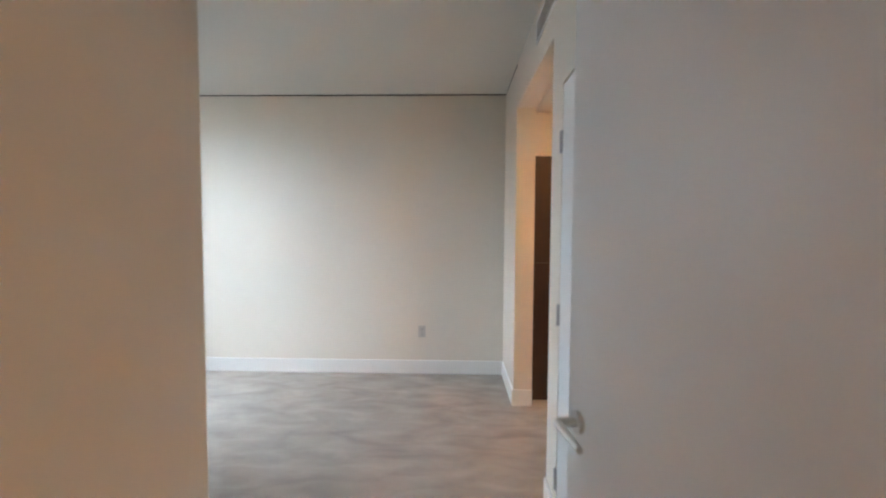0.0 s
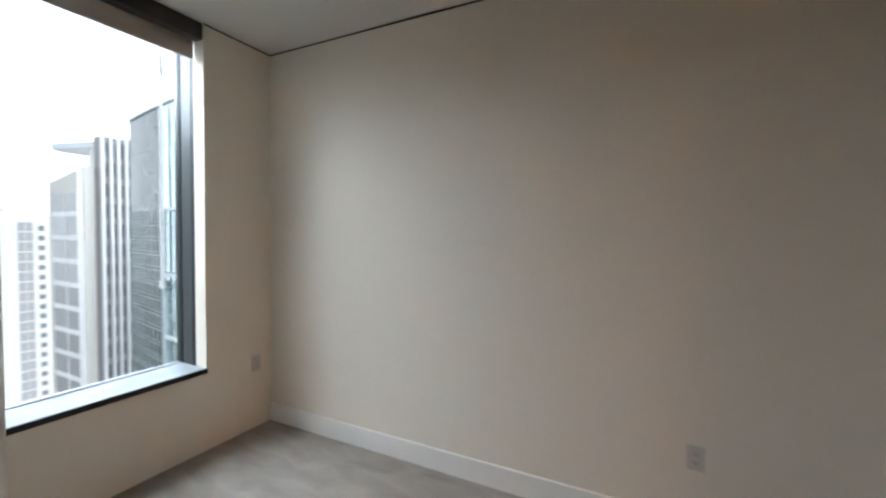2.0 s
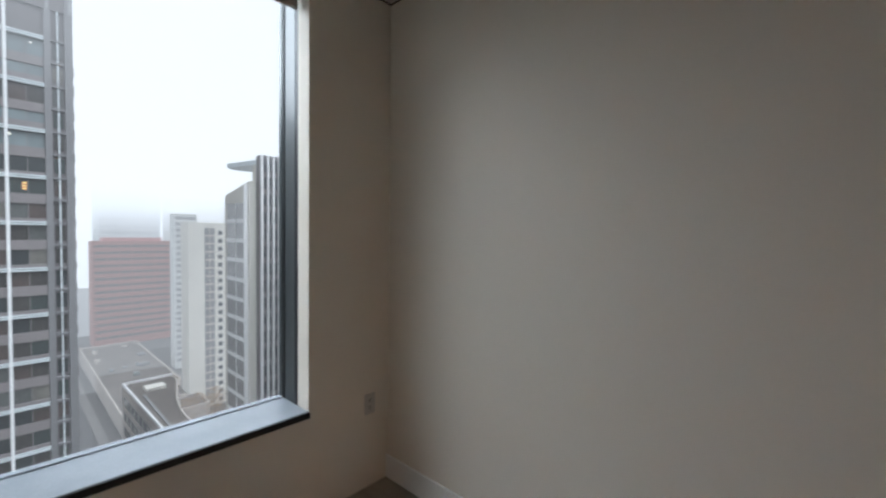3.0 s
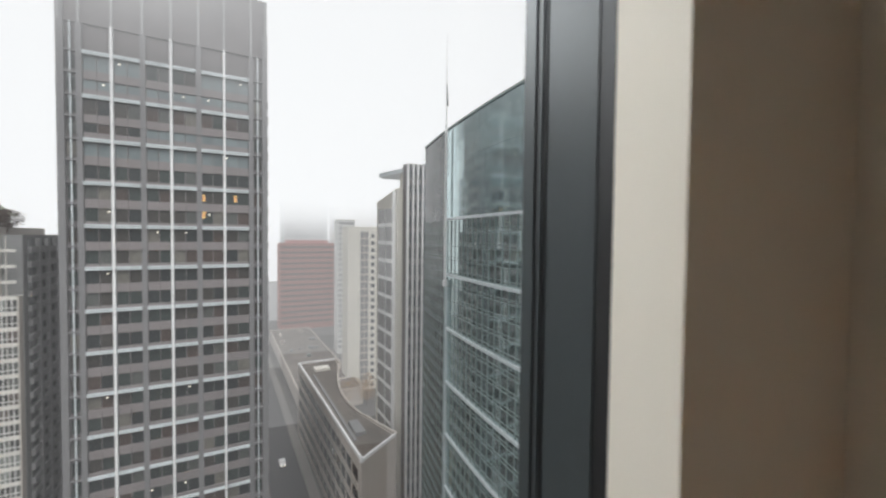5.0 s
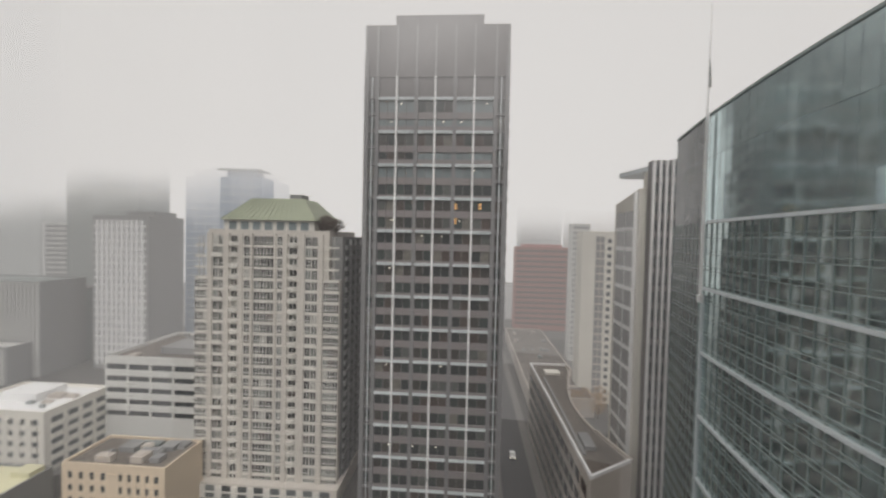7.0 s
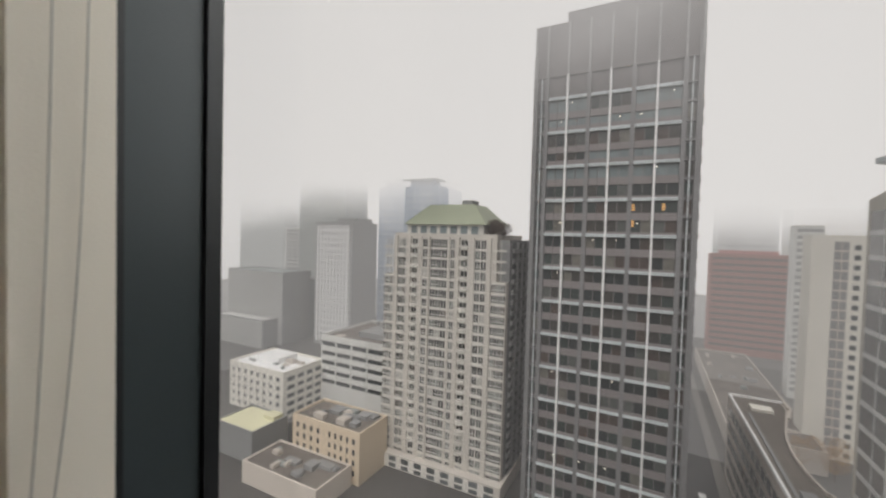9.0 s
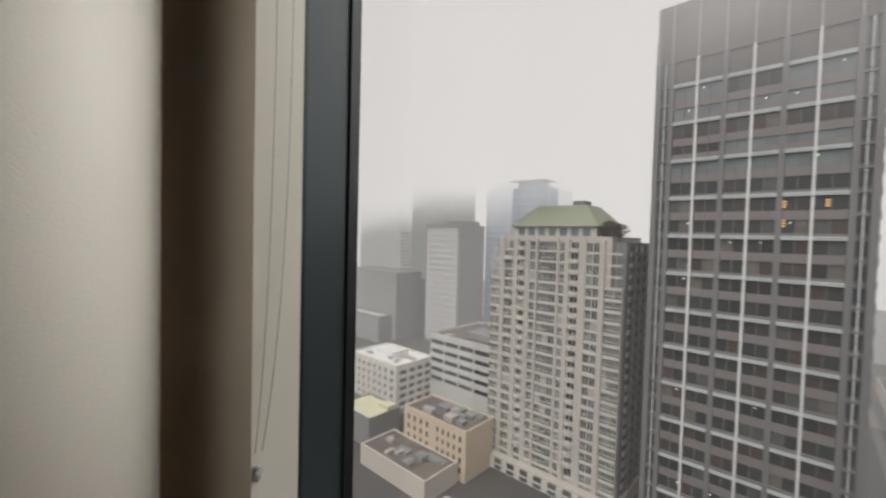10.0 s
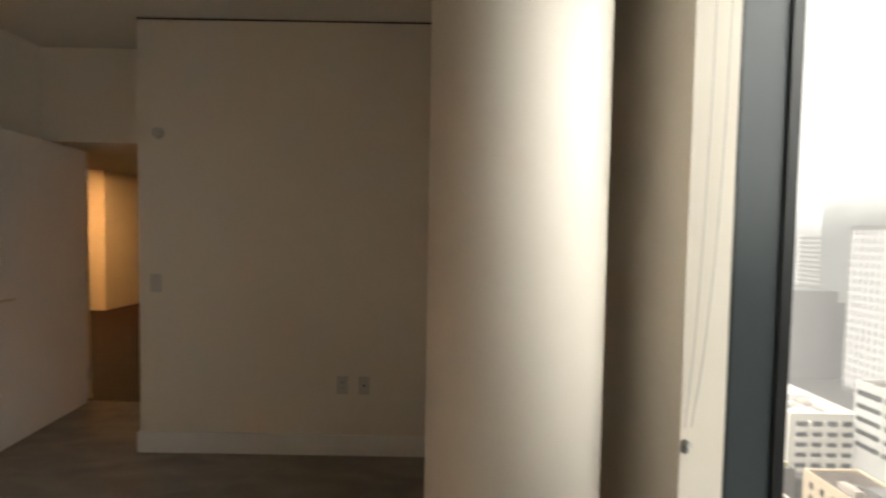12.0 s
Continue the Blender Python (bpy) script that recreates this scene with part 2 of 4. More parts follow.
def mist_glow_material(name, near, top, z0, z1):
    """Mist painted as glow on a sheet: thicker from height z0 up to z1, with the colour of the overcast sky."""
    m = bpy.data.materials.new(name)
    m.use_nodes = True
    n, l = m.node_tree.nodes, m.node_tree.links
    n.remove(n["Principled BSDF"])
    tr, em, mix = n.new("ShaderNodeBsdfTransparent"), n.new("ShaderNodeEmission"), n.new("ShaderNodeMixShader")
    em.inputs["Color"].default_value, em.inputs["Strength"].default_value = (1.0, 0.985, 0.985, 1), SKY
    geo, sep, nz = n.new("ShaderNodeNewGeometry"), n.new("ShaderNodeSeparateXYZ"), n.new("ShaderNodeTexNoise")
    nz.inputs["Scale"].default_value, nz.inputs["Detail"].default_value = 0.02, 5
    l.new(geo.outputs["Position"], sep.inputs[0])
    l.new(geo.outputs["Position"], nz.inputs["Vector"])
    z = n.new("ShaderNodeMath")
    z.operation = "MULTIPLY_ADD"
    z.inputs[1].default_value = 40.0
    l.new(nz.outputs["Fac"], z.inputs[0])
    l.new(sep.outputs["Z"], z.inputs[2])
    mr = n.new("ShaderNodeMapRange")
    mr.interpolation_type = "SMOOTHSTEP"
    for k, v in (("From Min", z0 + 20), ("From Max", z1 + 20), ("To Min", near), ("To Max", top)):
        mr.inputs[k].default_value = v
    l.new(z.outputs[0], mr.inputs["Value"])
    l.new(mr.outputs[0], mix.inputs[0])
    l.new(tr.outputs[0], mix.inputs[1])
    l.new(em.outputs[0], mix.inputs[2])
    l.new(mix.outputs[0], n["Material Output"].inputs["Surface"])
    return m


# ---- mesh helpers ----
def boxes_mesh(name, items, bevel=0.0):
    """One mesh of boxes, each (x0, x1, y0, y1, z0, z1)."""
    v, f = [], []
    for x0, x1, y0, y1, z0, z1 in items:
        b = len(v)
        v += [(x, y, z) for z in (z0, z1) for y in (y0, y1) for x in (x0, x1)]
        f += [tuple(b + i for i in q) for q in ((0, 2, 3, 1), (4, 5, 7, 6), (0, 1, 5, 4), (2, 6, 7, 3), (0, 4, 6, 2), (1, 3, 7, 5))]
    me = bpy.data.meshes.new(name)
    me.from_pydata(v, [], f)
    if bevel:
        bm = bmesh.new()
        bm.from_mesh(me)
        bmesh.ops.bevel(bm, geom=list(bm.edges), offset=bevel, segments=2, affect="EDGES", clamp_overlap=True)
        bm.to_mesh(me)
        bm.free()
    return me


def link(name, me, mat, parent=None, label="", at=None):
    if mat and not me.materials:
        me.materials.append(mat)
    ob = new(name, me)
    if parent:
        ob.parent = parent
    if at is not None:
        ob.matrix_basis = at
    if label:
        tagged(ob, label)
    return ob


def box(name, x0, x1, y0, y1, z0, z1, mat, parent=None, label="", bevel=0.0):
    return link(name, boxes_mesh(name, [(x0, x1, y0, y1, z0, z1)], bevel), mat, parent, label)


def part(name, bm, mat, parent, label="", at=None, smooth=False):
    me = bpy.data.meshes.new(name)
    bm.to_mesh(me)
    bm.free()
    if smooth:
        for p in me.polygons:
            p.use_smooth = True
    return link(name, me, mat, parent, label, at)


def cyl(r0, r1, depth, seg=24, m=Matrix()):
    bm = bmesh.new()
    bmesh.ops.create_cone(bm, cap_ends=True, segments=seg, radius1=r0, radius2=r1, depth=depth, matrix=m)
    return bm


def empty(name, x, y, z, label, category, group="", kind=""):
    ob = new(name)
    ob.location = (x, y, z)
    return tagged(ob, label, category, group, kind)


def under(parent, name, items, mat, label="", bevel=0.0):
    """A part of a thing, from boxes given in world metres."""
    o = parent.location
    if parent.parent:
        o = o + parent.parent.location
    sh = [(a - o.x, b - o.x, c - o.y, d - o.y, e - o.z, f - o.z) for a, b, c, d, e, f in items]
    return link(name, boxes_mesh(name, sh, bevel), mat, parent, label)


def prism(name, outline, z0, z1, mat, parent=None, label="", bevel=0.0):
    """An upright prism over a plan outline."""
    bm = bmesh.new()
    vs = [bm.verts.new((x, y, z0)) for x, y in outline]
    face = bm.faces.new(vs)
    ext = bmesh.ops.extrude_face_region(bm, geom=[face])
    bmesh.ops.translate(bm, vec=(0, 0, z1 - z0), verts=[g for g in ext["geom"] if isinstance(g, bmesh.types.BMVert)])
    bmesh.ops.recalc_face_normals(bm, faces=bm.faces)
    return part(name, bm, mat, parent, label)


# ---- the room: structure ----
H, W = 2.75, 3.575
WS, WN, WSILL = -1.58, -0.505, 0.545
FS = -1.624
SY, SX = -3.13, 2.54


def structure(name, items, mat, label="", bevel=0.0):
    return tagged(link(name, boxes_mesh(name, items, bevel), mat), label, kind="structure")


structure("floor", [(-0.02, W + 0.02, SY, 0.02, -0.12, 0.0), (SX - 0.02, W + 0.02, -3.88, SY, -0.12, 0.0), (W + 0.02, 5.3, -1.96, -0.55, -0.12, 0.0)], CARPET,
          "grey-brown mottled cut-pile carpet floor")
structure("hall_floor_slab", [(1.5, 9.0, -10.6, -3.88, -0.13, -0.012)], GAP_SHADE, "dark subfloor below the wooden hall boards")
structure("wall_north", [(-0.4, W + 0.15, 0.0, 0.2, 0, 3.0)], PAINT, "off-white painted plaster wall")
structure("wall_west", [(-0.305, 0, WN, 0, 0, 3.0), (-0.116, 0, SY, WS, 0, 3.0), (-0.305, -0.116, SY, FS, 0, 3.0), (-0.305, -0.116, FS, WS, 0, WSILL - 0.03), (-0.305, 0, WS, WN, 0, WSILL - 0.03), (-0.305, 0, WS, WN, H, 3.0)], PAINT,
          "off-white painted window wall with deep reveal")
structure("wall_east", [(W, W + 0.15, -0.711, 0, 0, 3.0), (W, W + 0.15, -1.89, -0.711, 2.41, 3.0), (W, W + 0.15, -2.085, -1.89, 0, 3.0),
                        (W, W + 0.15, -2.985, -2.085, 2.115, 3.0), (W, W + 0.15, -3.95, -2.985, 0, 3.0)], PAINT, "off-white painted wall with closet opening")
structure("wall_south", [(-0.4, SX - 0.12, -3.25, SY, 0, 3.0), (SX - 0.12, SX, -4.05, SY, 0, 3.0)], PAINT, "off-white painted wall ending at a square corner")
structure("door_bulkhead", [(SX, W, -4.05, -3.57, 2.07, 3.0)], PAINT, "painted dropped bulkhead above the entrance door")
structure("door_frame", [(W - 0.03, W, -3.865, -3.835, 0, 2.07)], TRIM, "white painted door jamb", 0.003)
G = 0.004
structure("ceiling", [(G, W - 0.004, SY + G, -G, H, H + 0.15), (SX + G, W - 0.004, -3.57 + G, SY + G, H, H + 0.15)], CEIL, "matt white painted plaster ceiling")
# slightly proud dark strips along the wall tops, painted as a groove's shade
structure("ceiling_shade_strip", [(0.002, W, -0.002, 0.01, H - 0.010, H), (-0.01, 0.002, WN, 0, H - 0.010, H), (-0.01, 0.002, SY, WS, H - 0.010, H), (0.002, SX, SY - 0.01, SY + 0.002, H - 0.010, H), (W - 0.0015, W + 0.01, -0.7, -0.002, H - 0.008, H)], GAP_SHADE, "dark strip painted for the shade between walls and ceiling")
structure("ceiling_upper", [(-0.4, 9.2, -10.8, 0.2, 3.0, 3.15)], CEIL, "plain slab above the ceiling")
for nm, it in (("baseboard_north", [(0.0, W, -0.014, 0, 0, 0.135)]), ("baseboard_east", [(W - 0.014, W, -0.711, -0.014, 0, 0.135), (W - 0.014, W + 0.15, -0.725, -0.711, 0, 0.135)]),
               ("baseboard_pier", [(W - 0.014, W, -2.06, -1.89, 0, 0.135)]), ("baseboard_south", [(0.0, SX, SY, SY + 0.014, 0, 0.135), (SX, SX + 0.014, -3.5, SY + 0.014, 0, 0.135)])):
    structure(nm, it, TRIM, "white painted square-edged baseboard", 0.003)

# vestibule beyond the closet opening
structure("vestibule_wall_north", [(W + 0.15, 5.3, -0.55, -0.4, 0, 3.0)], PAINT, "painted wall behind the wardrobe")
structure("vestibule_wall_over", [(W + 0.15, 5.3, -0.6, -0.55, 2.055, 2.41)], PAINT, "painted panel above the wardrobe")
structure("vestibule_wall_south", [(W + 0.15, 5.3, -2.1, -1.96, 0, 3.0)], PAINT, "painted closet lobby wall")
structure("vestibule_wall_east", [(5.3, 5.45, -2.1, -0.4, 0, 3.0)], PAINT, "painted closet lobby end wall")
structure("vestibule_ceiling", [(W + 0.15, 5.3, -1.96, -0.55, 2.406, 2.5)], CEIL, "lowered lobby ceiling with a warm downlight")

# hall and living room behind the entrance
structure("hall_wall_west", [(1.38, 1.5, -10.6, -4.05, 0, 3.0)], PAINT, "painted hall wall")
structure("hall_wall_north", [(1.5, SX - 0.12, -4.05, -3.93, 0, 3.0), (W + 0.15, 9.0, -4.05, -3.93, 0, 3.0)], PAINT, "painted hall wall beside the door")
structure("hall_wall_east", [(9.0, 9.15, -10.6, -3.93, 0, 3.0)], PAINT, "painted living room wall")
structure("hall_wall_end", [(1.38, 9.15, -10.75, -10.6, 0, 3.0)], PAINT, "painted living room end wall")
structure("hall_wall_block", [(6.5, 9.0, -10.6, -7.6, 0, 2.45)], PAINT, "painted wall corner in warm lamp light")
structure("hall_ceiling", [(1.5, 9.0, -10.6, -4.05, 2.45, 2.6)], CEIL, "white hall ceiling with warm downlights")

# wooden boards of the hall
hall_boards = tagged(new("hall_boards"), "dark stained wooden plank floor of the hall", "wood floor", kind="structure")
bme = boxes_mesh("board", [(-0.9, 0.9, -0.068, 0.068, -0.012, 0.0)], 0.0015)
row = 0
yb = -3.95
while yb > -8.4:
    xb = 2.45 + (row * 0.67) % 1.8
    while xb < 7.2:
        link("board", bme, HALLFLOOR, hall_boards, at=pose(xb, yb, 0))
        xb += 1.803
    yb -= 0.139
    row += 1


# ---- window ----
def window():
    w = empty("window_1", -0.2, (WS + WN) / 2, WSILL, "large fixed window in dark grey metal frame with black gaskets", "window", kind="structure")
    under(w, "window_frame", [(-0.30, -0.116, FS, FS + 0.005, WSILL, H)], FRAME, "dark grey metal side lining", 0.001)
    under(w, "window_frame", [(-0.245, -0.136, WN - 0.005, WN, WSILL, H)], FRAME, "dark grey metal side lining", 0.001)
    under(w, "glazing_bead", [(-0.300, -0.268, WN - 0.012, WN, WSILL, H - 0.05)], FRAME, "dark grey glazing bead", 0.001)
    under(w, "gasket", [(-0.268, -0.262, WN - 0.009, WN, WSILL, H - 0.05)], RUBBER, "black rubber glazing strip")
    under(w, "glazing_bead", [(-0.262, -0.252, WN - 0.010, WN, WSILL, H - 0.05)], FRAME, "dark grey glazing bead", 0.001)
    under(w, "gasket", [(-0.252, -0.245, WN - 0.007, WN, WSILL, H - 0.05)], RUBBER, "black rubber glazing strip")
    under(w, "window_frame", [(-0.30, -0.122, FS + 0.005, WN - 0.005, H - 0.05, H - 0.002)], FRAME, bevel=0.002)
    under(w, "window_frame", [(-0.30, -0.262, FS + 0.005, WN - 0.012, WSILL, WSILL + 0.006)], SILL, "slim bottom rail", 0.001)
    under(w, "gasket", [(-0.124, -0.114, FS + 0.001, WS, WSILL, H - 0.01)], RUBBER, "black rubber groove")
    under(w, "gasket", [(-0.136, -0.108, WN - 0.003, WN, WSILL, H - 0.01)], RUBBER, "black rubber groove")
    under(w, "gasket", [(-0.298, -0.268, FS + 0.005, FS + 0.014, WSILL + 0.006, H - 0.06)], RUBBER, "black rubber glazing bead")
    p = under(w, "pane", [(-0.292, -0.284, FS + 0.006, WN - 0.006, WSILL + 0.014, H - 0.03)], GLASS, "clear glass pane")
    p.visible_shadow = False
    under(w, "reveal", [(-0.112, 0.0, WS, WS + 0.003, WSILL, H)], PAINT, "pale painted reveal")
    under(w, "reveal", [(-0.106, 0.0, WN - 0.004, WN, WSILL, H)], PAINT, "pale painted reveal")
    under(w, "window_sill", [(-0.30, -0.002, WS, WN, WSILL - 0.03, WSILL), (-0.30, -0.116, FS, WS, WSILL - 0.03, WSILL)], SILL, "pale grey polished sill")
    under(w, "sill_lip", [(-0.002, 0.012, WS, WN, WSILL - 0.032, WSILL + 0.001)], RUBBER, "black front lip of the sill", 0.003)


window()


def roller_shade():
    s = empty("roller_shade", -0.06, (WS + WN) / 2, H, "rolled-up window shade in a dark box with grey fabric", "roller shade")
    under(s, "shade_box", [(-0.075, -0.004, WS + 0.004, WN - 0.004, 2.645, H - 0.002)], SHADEBOX, "dark brown metal box", 0.003)
    under(s, "fabric", [(-0.094, -0.088, WS + 0.012, WN - 0.016, 2.56, 2.70)], FABRIC, "grey-beige woven fabric")
    under(s, "hem_bar", [(-0.098, -0.084, WS + 0.012, WN - 0.016, 2.535, 2.562)], FABRIC, "fabric-wrapped bottom bar", 0.003)
    o = s.location
    for x, bend in ((-0.040, 0.012), (-0.078, -0.014)):
        bm = bmesh.new()
        pts = []
        for i in range(36):
            u = i / 35
            z = 2.62 - u * 1.66
            k = u ** 5
            pts.append(Vector((x * (1 - k) + (-0.012 + bend * 0.6) * k - o.x, WS + 0.014 + 0.004 * math.sin(u * 6) - o.y, z - o.z)))
        rings = []
        for pnt in pts:
            rings.append([bm.verts.new(pnt + Vector((0.0011 * math.cos(a), 0.0011 * math.sin(a), 0))) for a in (0, 1.57, 3.14, 4.71)])
        for a, b in zip(rings, rings[1:]):
            for j in range(4):
                bm.faces.new((a[j], a[(j + 1) % 4], b[(j + 1) % 4], b[j]))
        part("bead_chain", bm, BEAD, s, "thin metal bead chain", smooth=True)
    t = under(s, "chain_tensioner", [(-0.016, -0.002, WS + 0.003, WS + 0.018, 0.892, 0.928)], METAL, "small metal chain holder", 0.004)
    part("wheel", cyl(0.008, 0.008, 0.010, 16, pose(-0.009 - o.x, WS + 0.022 - o.y, 0.922 - o.z, 90)), BRIGHT, t, "small chrome wheel")


roller_shade()

# ---- column ----
col = tagged(part("column", cyl(0.267, 0.267, H, 96, Matrix.Translation((0.39, -1.82, H / 2))), COLPAINT, None, smooth=False), "round off-white painted concrete column beside the window", kind="structure")
for p in col.data.polygons:
    p.use_smooth = len(p.vertices) == 4


# ---- plates ----
def plate(name, m, w, h, label, slots=(), category="outlet", group=""):
    """A wall plate facing local -y, standing 6 mm proud of the wall."""
    e = tagged(new(name), label, category, group)
    e.matrix_basis = m
    link("cover", boxes_mesh("cover", [(-w / 2, w / 2, -0.006, 0, -h / 2, h / 2)], 0.002), PLASTIC, e)
    for x, z, a, b in slots:
        link("slot", boxes_mesh("slot", [(x - a / 2, x + a / 2, -0.0075, -0.0055, z - b / 2, z + b / 2)]), SLOT, e)
    return e


SOCK = [(sx, sz, 0.003, 0.010) for sz in (0.024, -0.018) for sx in (-0.007, 0.007)] + [(0, sz, 0.005, 0.005) for sz in (0.013, -0.029)]
plate("wall_outlet", pose(2.767, 0, 0.425), 0.072, 0.116, "white double wall outlet above the baseboard", SOCK, "outlet", "wall outlets")
plate("wall_outlet", pose(0, -0.135, 0.475, 0, 0, 90), 0.072, 0.116, "white wall outlet beside the window corner", SOCK, "outlet", "wall outlets")
plate("wall_outlet", pose(1.24, SY, 0.457, 0, 0, 180), 0.072, 0.116, "white wall outlet on the wall by the column", SOCK, "outlet", "wall outlets")
plate("cable_socket", pose(1.10, SY, 0.457, 0, 0, 180), 0.072, 0.116, "white cable plate beside an outlet", [(0, 0, 0.012, 0.012)], "cable socket")
sw = plate("light_switch", pose(2.43, SY, 1.095, 0, 0, 180), 0.074, 0.118, "white rocker light switch near the wall end", (), "switch")
link("rocker", boxes_mesh("rocker", [(-0.017, 0.017, -0.010, -0.005, -0.033, 0.033)], 0.002), PLASTIC, sw)
al = tagged(new("wall_alarm"), "small round white alarm sounder high on the wall", "alarm")
al.matrix_basis = pose(2.407, SY, 2.04, 0, 0, 180)
part("body", cyl(0.036, 0.030, 0.024, 28, pose(0, -0.012, 0, 90)), PLASTIC, al)
part("grille", cyl(0.014, 0.012, 0.006, 20, pose(0, -0.026, 0, 90)), PLASTIC, al)


# ---- vent ----
def vent():
    v = empty("wall_vent", W, -1.9, 2.63, "grey slatted air vent high on the wall", "air vent")
    under(v, "frame", [(W - 0.006, W, -2.34, -1.46, 2.685, 2.70), (W - 0.006, W, -2.34, -1.46, 2.56, 2.575), (W - 0.006, W, -1.475, -1.46, 2.575, 2.685), (W - 0.006, W, -2.34, -2.325, 2.575, 2.685)], TRIM)
    under(v, "backing", [(W - 0.002, W - 0.001, -2.325, -1.475, 2.575, 2.685)], SLOT)
    for i in range(8):
        z = 2.582 + i * 0.0135
        under(v, "slat", [(W - 0.005, W - 0.002, -2.325, -1.475, z, z + 0.006)], PLASTIC)


vent()


# ---- doors ----
def hinge(parent, x, y, z):
    o = parent.location
    hgn = part("hinge", cyl(0.007, 0.007, 0.10, 14, Matrix.Translation((x - o.x, y - o.y, z - o.z))), METAL, parent, "satin steel hinge")
    me = boxes_mesh("leaf_plate", [(x - o.x, x - o.x + 0.004, y - o.y - 0.016, y - o.y + 0.016, z - o.z - 0.05, z - o.z + 0.05)], 0.001)
    link("leaf_plate", me, METAL, hgn)


def closet_door():
    d = empty("closet_door", W, -2.535, 0, "closed white flush door with steel hinges", "door")
    # near-black sheet gives the gaps round the leaf their shade
    under(d, "jamb", [(W + 0.03, W + 0.05, -2.985, -2.085, 0, 2.115)], GAP_SHADE, "dark sheet painted for the shade behind the leaf")
    under(d, "leaf", [(W - 0.001, W + 0.028, -2.975, -2.097, 0.008, 2.103)], DOORP, "white painted door leaf", 0.002)
    for z in (1.845, 1.043, 0.25):
        hinge(d, W - 0.006, -2.091, z)


closet_door()


def entrance_door():
    d = tagged(new("entrance_door"), "open white flush entrance door with satin lever handle", "door")
    d.matrix_basis = pose(3.54, -3.83, 0, 0, 0, 8.0)
    L = 0.885
    link("leaf", boxes_mesh("leaf", [(-0.044, 0.0, 0.004, L, 0.01, 2.055)], 0.002), DOORP, d, "white painted door leaf")
    for x in (-0.044, 0.0):
        s = -1 if x else 1
        rose = part("handle", cyl(0.027, 0.026, 0.010, 32, pose(x + s * 0.005, L - 0.065, 0.98, 0, 90)), BRIGHT, d, "satin nickel lever handle")
        bm = cyl(0.0105, 0.0105, 0.05, 20, pose(x + s * 0.03, L - 0.065, 0.98, 0, 90))
        bmesh.ops.create_cone(bm, cap_ends=True, segments=20, radius1=0.0115, radius2=0.008, depth=0.115, matrix=pose(x + s * 0.052, L - 0.118, 0.976, 92))
        part("lever", bm, BRIGHT, rose, smooth=False)
    for z in (1.87, 1.05, 0.24):
        part("hinge", cyl(0.007, 0.007, 0.1, 14, Matrix.Translation((-0.048, -0.003, z))), METAL, d, "satin steel hinge")
    link("latch_plate", boxes_mesh("latch_plate", [(-0.033, -0.011, L - 0.001, L + 0.0015, 0.92, 1.04)]), METAL, d, "steel latch plate")


entrance_door()


# ---- wardrobe ----
def wardrobe(x0):
    w = empty("wardrobe", x0 + 0.316, -0.6, 0, "dark brown wood wardrobe with four doors and bar handles", "wardrobe", "lobby wardrobes")
    under(w, "body", [(x0, x0 + 0.632, -0.585, -0.551, 0.0, 2.05)], WOOD, "dark wood carcass")
    for i in range(2):
        for z0, z1, h0 in ((0.075, 1.168, 1.00), (1.172, 2.048, 1.20)):
            a = x0 + i * 0.316
            dr = under(w, "door", [(a + 0.002, a + 0.314, -0.605, -0.586, z0, z1)], WOOD, "dark veneered door", 0.0015)
            hx = x0 + 0.316 + (-0.055 if i == 0 else 0.055)
            o = w.location
            bm = cyl(0.006, 0.006, 0.13, 14, Matrix.Translation((hx - o.x, -0.638 - o.y, h0 + 0.065)))
            for dz in (0.015, 0.115):
                bmesh.ops.create_cone(bm, cap_ends=True, segments=10, radius1=0.004, radius2=0.004, depth=0.034, matrix=pose(hx - o.x, -0.62 - o.y, h0 + dz, 90))
            part("handle", bm, BRIGHT, dr, "brushed nickel bar handle")
    under(w, "plinth", [(x0 + 0.002, x0 + 0.63, -0.592, -0.5855, 0.0, 0.072)], WOOD)


wardrobe(3.745)
wardrobe(4.38)


def downlight(x, y, z, label):
    d = empty("downlight", x, y, z, label, "downlight", "downlights")
    bm = bmesh.new()
    bmesh.ops.create_circle(bm, segments=32, radius=0.085)
    inner = bmesh.ops.create_circle(bm, segments=32, radius=0.06)["verts"]
    bmesh.ops.bridge_loops(bm, edges=bm.edges[:])
    bmesh.ops.translate(bm, vec=(0, 0, -0.004), verts=inner)
    part("trim_ring", bm, TRIM, d)
    part("lens", cyl(0.058, 0.058, 0.004, 28, Matrix.Translation((0, 0, -0.003))), LAMPGLOW, d, "glowing warm lens")


downlight(4.75, -1.7, 2.408, "warm round downlight in the lobby ceiling")
downlight(3.5, -5.0, 2.448, "warm round downlight in the hall ceiling")
downlight(6.0, -6.6, 2.448, "warm round downlight in the hall ceiling")

# ---- the city ----
GZ = -72.0
tagged(box("ground", -3000, 3000, -3000, 3000, GZ - 1, GZ, C_GROUND), "dull grey city ground fading to the horizon", kind="structure")
tagged(box("road", -900, 60, 10.0, 19.5, GZ, GZ + 0.02, C_ROAD), "wet dark asphalt street between towers", kind="structure")
tagged(box("road", -62, -52, -400, 10.0, GZ, GZ + 0.018, C_ROAD), "wet dark asphalt cross street", kind="structure")
for a, b in ((7.6, 10.0), (19.5, 22.4)):
    tagged(box("pavement", -900, 60 if a > 10 else -64, a, b, GZ, GZ + 0.16, C_WALK), "pale concrete pavement with kerb", kind="structure")
